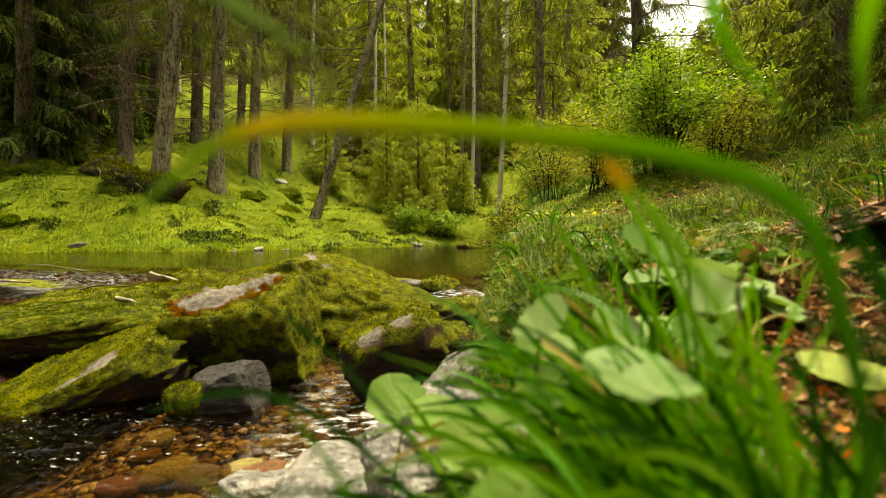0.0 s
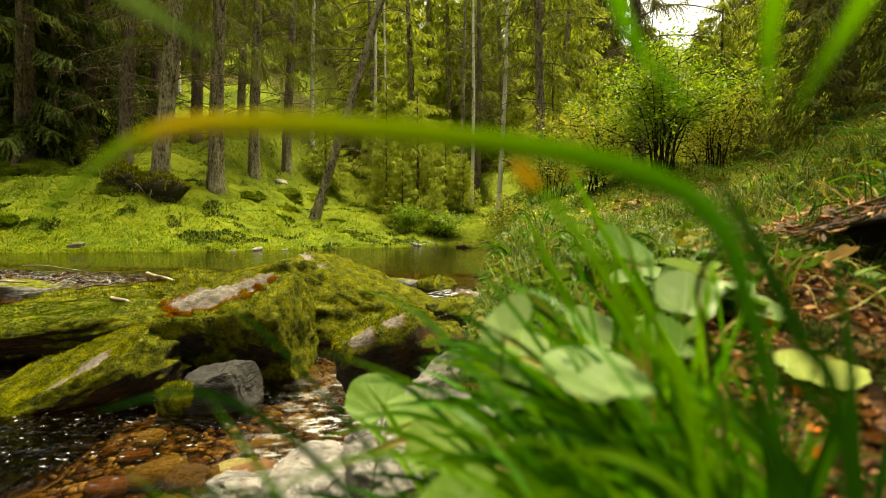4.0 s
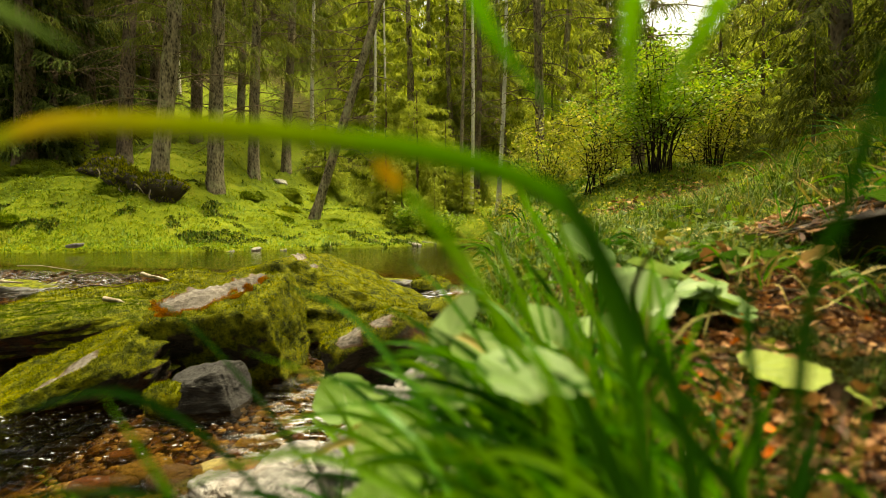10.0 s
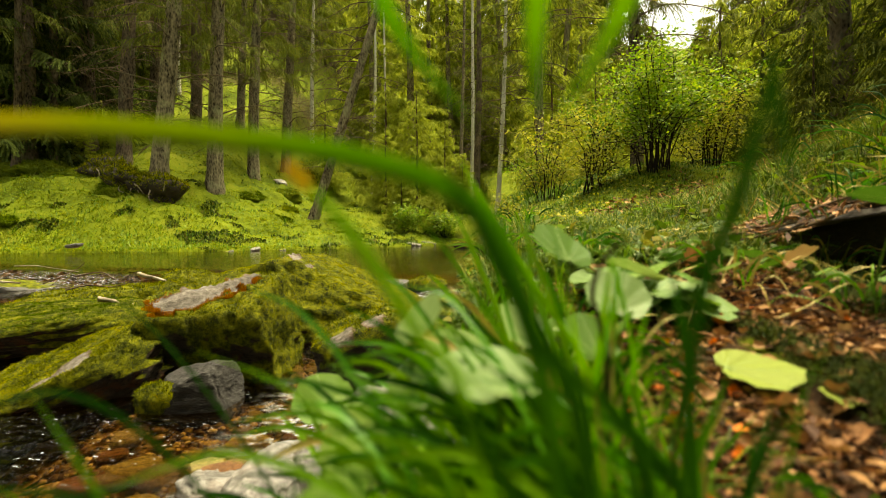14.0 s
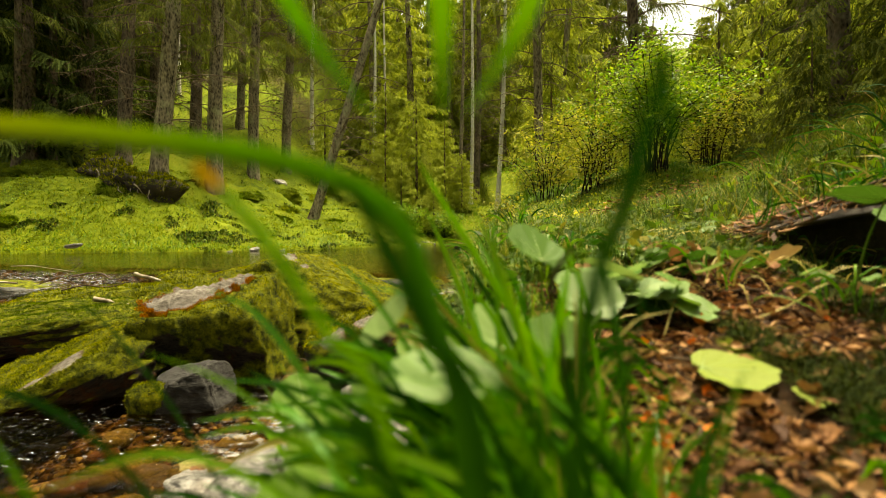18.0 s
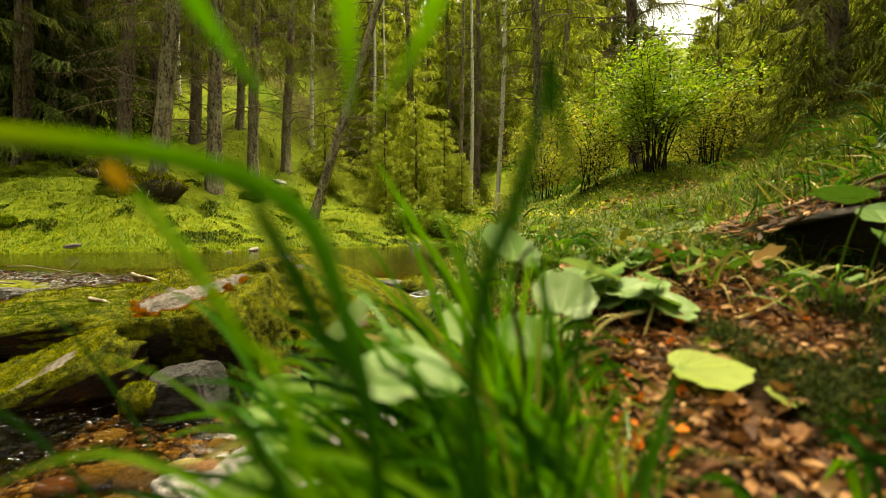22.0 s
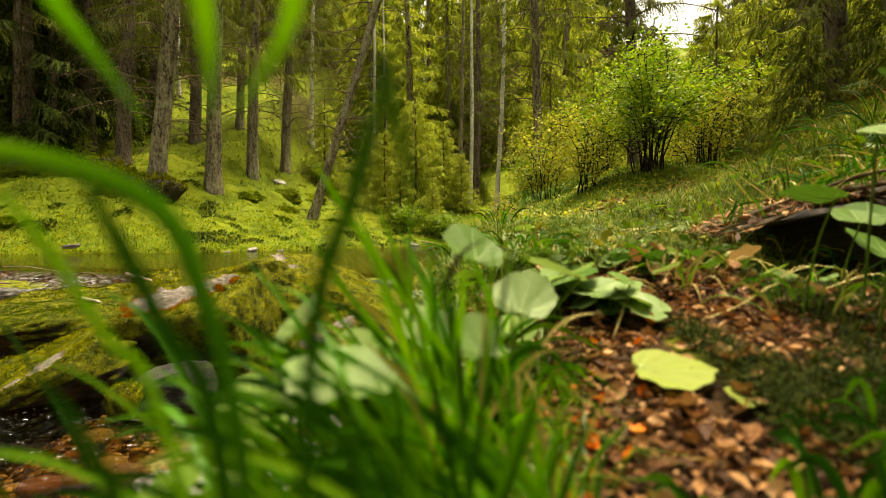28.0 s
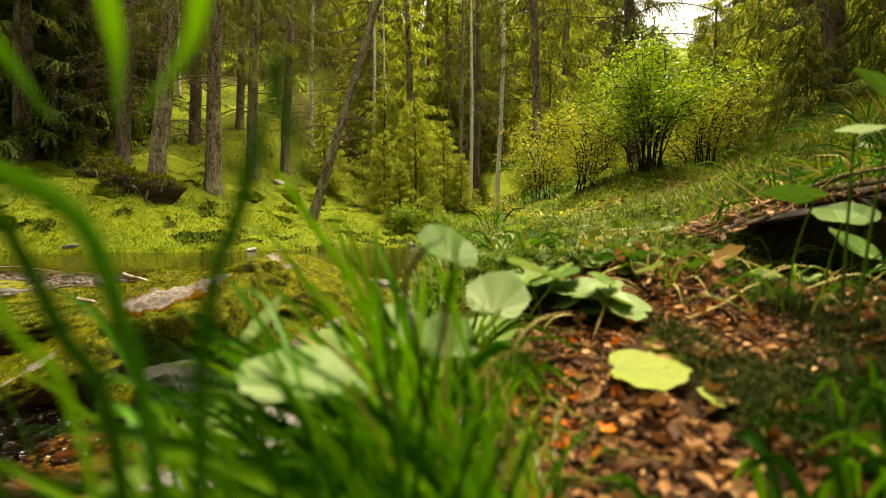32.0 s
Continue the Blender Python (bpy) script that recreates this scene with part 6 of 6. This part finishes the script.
f = np.concatenate([i + np.array([q]) for q in ((0, 1, 2), (0, 2, 3), (1, 4, 2), (2, 4, 5), (2, 5, 6), (2, 6, 3))], 0)
tagged(new("leaf_litter", mesh_of("leaf_litter", v, f, M_LITTER)), "brown decaying leaf litter and needles on the bank", "leaf litter", kind="stuff")
# brown leaves trodden into the trail
n = 2600
x, y = 1.3 + 2.6 * rng.rand(n), rng.randn(n) * 0.33
y = y + 4.1 + 0.25 * (x - 2)
az, ln = rng.rand(n) * 2 * np.pi, 0.015 + 0.03 * rng.rand(n) ** 2
d = np.stack([np.cos(az), np.sin(az), 0.4 * rng.randn(n)], 1) * ln[:, None]
s = np.stack([-np.sin(az), np.cos(az), 0.4 * rng.randn(n)], 1) * (ln * 0.4)[:, None]
p = np.stack([x, y, ground_z(x, y) + 0.012 + 0.02 * rng.rand(n)], 1)
v = np.stack([p - d, p - s, p + d, p + s], 1).reshape(-1, 3)
tagged(new("leaf_litter", mesh_of("leaf_litter", v, np.arange(n * 4).reshape(-1, 4), M_LITTER)), "brown leaves scattered along the trail", "leaf litter", kind="stuff")
BROWN = [herb_leaf_mesh(0.045, M_DEADLEAF, 50 + k, 5, 0.8, 0.10) for k in range(4)]
for k in range(300):
    x, y = 0.25 + 0.65 * rng.rand(), 0.26 + 0.62 * rng.rand()
    if math.hypot(x - 0.41, y - 0.5) < 0.05:
        continue
    ob = tagged(new("dead_leaf", BROWN[k % 4]), "curled brown dead leaf in the litter", "leaf", "dead leaves in the litter")
    ob.matrix_basis = pose(x, y, float(ground_z(x, y)) + 0.005, 25 * rng.randn(), 25 * rng.randn(), rng.rand() * 360) @ Matrix.Scale(0.18 + 0.36 * rng.rand() ** 1.6, 4)
ORANGE = herb_leaf_mesh(0.016, M_ORANGE, 57, 5, 0.5, 0.12)
for x, y in [(0.324, 0.391), (0.31, 0.46), (0.30, 0.427), (0.369, 0.472), (0.573, 0.594), (0.315, 0.559), (0.331, 0.471), (0.432, 0.376), (0.295, 0.53), (0.335, 0.52), (0.30, 0.40), (0.345, 0.43), (0.28, 0.50), (0.36, 0.60), (0.50, 0.66), (0.325, 0.48), (0.285, 0.44), (0.292, 0.385), (0.305, 0.415), (0.312, 0.375), (0.278, 0.47), (0.30, 0.445), (0.40, 0.57), (0.44, 0.62), (0.27, 0.36), (0.285, 0.355), (0.262, 0.33), (0.30, 0.35), (0.275, 0.40), (0.31, 0.50), (0.32, 0.44)]:
    ob = tagged(new("orange_leaf", ORANGE), "scrap of orange leaf in the litter", "leaf", "orange leaf scraps")
    ob.matrix_basis = pose(x, y, float(ground_z(x, y)) + 0.008, 30 * rng.randn(), 30 * rng.randn(), rng.rand() * 360) @ Matrix.Scale(0.55 + 0.6 * rng.rand(), 4)
# dry stalks lying about
for k in range(120):
    x, y = 0.36 + 0.66 * rng.rand(), 0.62 + 0.5 * rng.rand()
    a, ln = rng.rand() * 6.28, 0.06 + 0.12 * rng.rand()
    q = [(x + ln * u * math.cos(a), y + 0.5 * ln * u * math.sin(a)) for u in (-0.5, -0.1, 0.25, 0.5)]
    up = (0.004, 0.018 + 0.02 * rng.rand(), 0.02 + 0.02 * rng.rand(), 0.006)
    blade([(px, py, float(ground_z(px, py)) + u) for (px, py), u in zip(q, up)], 0.0026, (M_STRAW, M_STRAW, M_BLADE_LIGHT)[k % 3], ("dry yellow grass stalk lying on the litter", "dry yellow grass stalk lying on the litter", "bent green grass stalk lying on the litter")[k % 3], (0, -0.3, 1), 10)
for k in range(14):
    x, y = 0.3 + 0.6 * rng.rand(), 0.45 + 0.4 * rng.rand()
    stick((x, y, float(ground_z(x, y)) + 0.006), 0.03 + 0.05 * rng.rand(), 0.0018 + 0.001 * rng.rand(), (0, 8 * rng.randn(), rng.rand() * 360), "thin brown twig in the litter", M_TWIG, 70 + k, 0.1)

# ---- the root that overhangs a dark hollow ----
for k, (x, y, z) in enumerate([(0.76, 0.93, 0.325), (0.85, 0.895, 0.365), (0.94, 0.885, 0.388), (1.03, 0.88, 0.405), (1.14, 0.88, 0.425), (0.90, 0.94, 0.375), (1.05, 0.95, 0.41)]):
    thicket(x, y, 24, 0.075, 0.05, 1120 + k, "matted grass on the ledge over the hollow", [M_BLADE, M_STRAW, M_BLADE_SHADED, M_BLADE], 0.0030, 0.05, 1.5, z)
def root_log(ctrl, r0, r1, label, mat, seed):
    v, f = tube(spline(ctrl, 26), np.linspace(r0, r1, 26) * (1 + 0.25 * np.sin(np.arange(26) * 0.9 + seed)), 14, 0.7, seed)
    return tagged(new("tree_root", mesh_of("tree_root", v, f, mat, True)), label, "root")


root_log([(0.58, 1.04, 0.262), (0.70, 0.97, 0.305), (0.80, 0.91, 0.350), (0.95, 0.87, 0.385), (1.35, 0.84, 0.47)], 0.003, 0.0065, "weathered grey root overhanging a dark hollow", M_TWIG, 1)
root_log([(0.70, 1.00, 0.285), (0.85, 0.96, 0.36), (1.0, 0.93, 0.395), (1.3, 0.93, 0.44)], 0.003, 0.007, "dark bark root behind the grey one", M_BARK_DARK, 2)
root_log([(0.62, 0.99, 0.275), (0.80, 0.89, 0.338), (0.95, 0.86, 0.372), (1.15, 0.82, 0.425)], 0.0015, 0.0035, "thin dark root on the ledge", M_BARK_DARK, 4)
root_log([(0.66, 0.95, 0.285), (0.76, 0.90, 0.315), (0.86, 0.86, 0.36), (0.98, 0.85, 0.35)], 0.002, 0.0035, "thin brown root under the ledge", M_TWIG, 6)
root_log([(0.74, 0.90, 0.335), (0.88, 0.85, 0.392), (1.02, 0.84, 0.42), (1.3, 0.83, 0.48)], 0.002, 0.0045, "twisted brown root on the ledge", M_TWIG, 7)
tuft(0.98, 0.90, 16, 0.08, 0.10, 1060, "grass on the ledge over the hollow", [M_BLADE, M_STRAW, M_BLADE], 0.0032)
tuft(1.2, 0.92, 18, 0.09, 0.12, 1061, "grass on the ledge over the hollow", [M_BLADE, M_STRAW, M_BLADE_LIGHT], 0.0032)
tuft(0.84, 0.95, 14, 0.07, 0.09, 1062, "grass at the end of the ledge", [M_BLADE, M_BLADE_LIGHT, M_STRAW], 0.0032)
root_log([(0.90, 0.86, 0.37), (0.95, 0.82, 0.29), (0.93, 0.78, 0.22)], 0.007, 0.004, "thin root hanging into the hollow", M_TWIG, 3)
# near-black wall added at the back, in place of the hollow's shade
boulder("hollow_shade_wall", (1.05, 0.99, 0.27), (0.36, 0.09, 0.12), (0, -10, -6), 161, "near-black wall added for the shade inside the hollow", [((0, 0, 1), 0.8)], M_SOIL, 0.95, 0, 0.3, 0.012)
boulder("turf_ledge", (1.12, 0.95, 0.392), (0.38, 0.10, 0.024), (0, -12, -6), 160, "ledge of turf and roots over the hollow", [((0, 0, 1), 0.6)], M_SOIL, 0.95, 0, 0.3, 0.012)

# needles, bark scraps and dry leaves along the ledge
n = 3200
x, y = 0.66 + 0.7 * rng.rand(n), 0.84 + 0.26 * rng.rand(n)
zl = np.maximum(ground_z(x, y), 0.405 + 0.20 * (x - 1.06) - 1.2 * (y - 0.95) ** 2 - 0.25 * np.maximum(0.78 - x, 0))
az, ln = rng.rand(n) * 2 * np.pi, 0.005 + 0.012 * rng.rand(n) ** 2
d = np.stack([np.cos(az), np.sin(az), 0.35 * rng.randn(n)], 1) * ln[:, None]
s = np.stack([-np.sin(az), np.cos(az), 0.35 * rng.randn(n)], 1) * (ln * (0.06 + 0.3 * rng.rand(n) ** 2))[:, None]
p = np.stack([x, y, zl + 0.008 * rng.rand(n)], 1)
v = np.stack([p - d, p - s, p + d, p + s], 1).reshape(-1, 3)
tagged(new("leaf_litter", mesh_of("leaf_litter", v, np.arange(n * 4).reshape(-1, 4), M_LITTER)), "needles and bark scraps on the ledge", "leaf litter", kind="stuff")
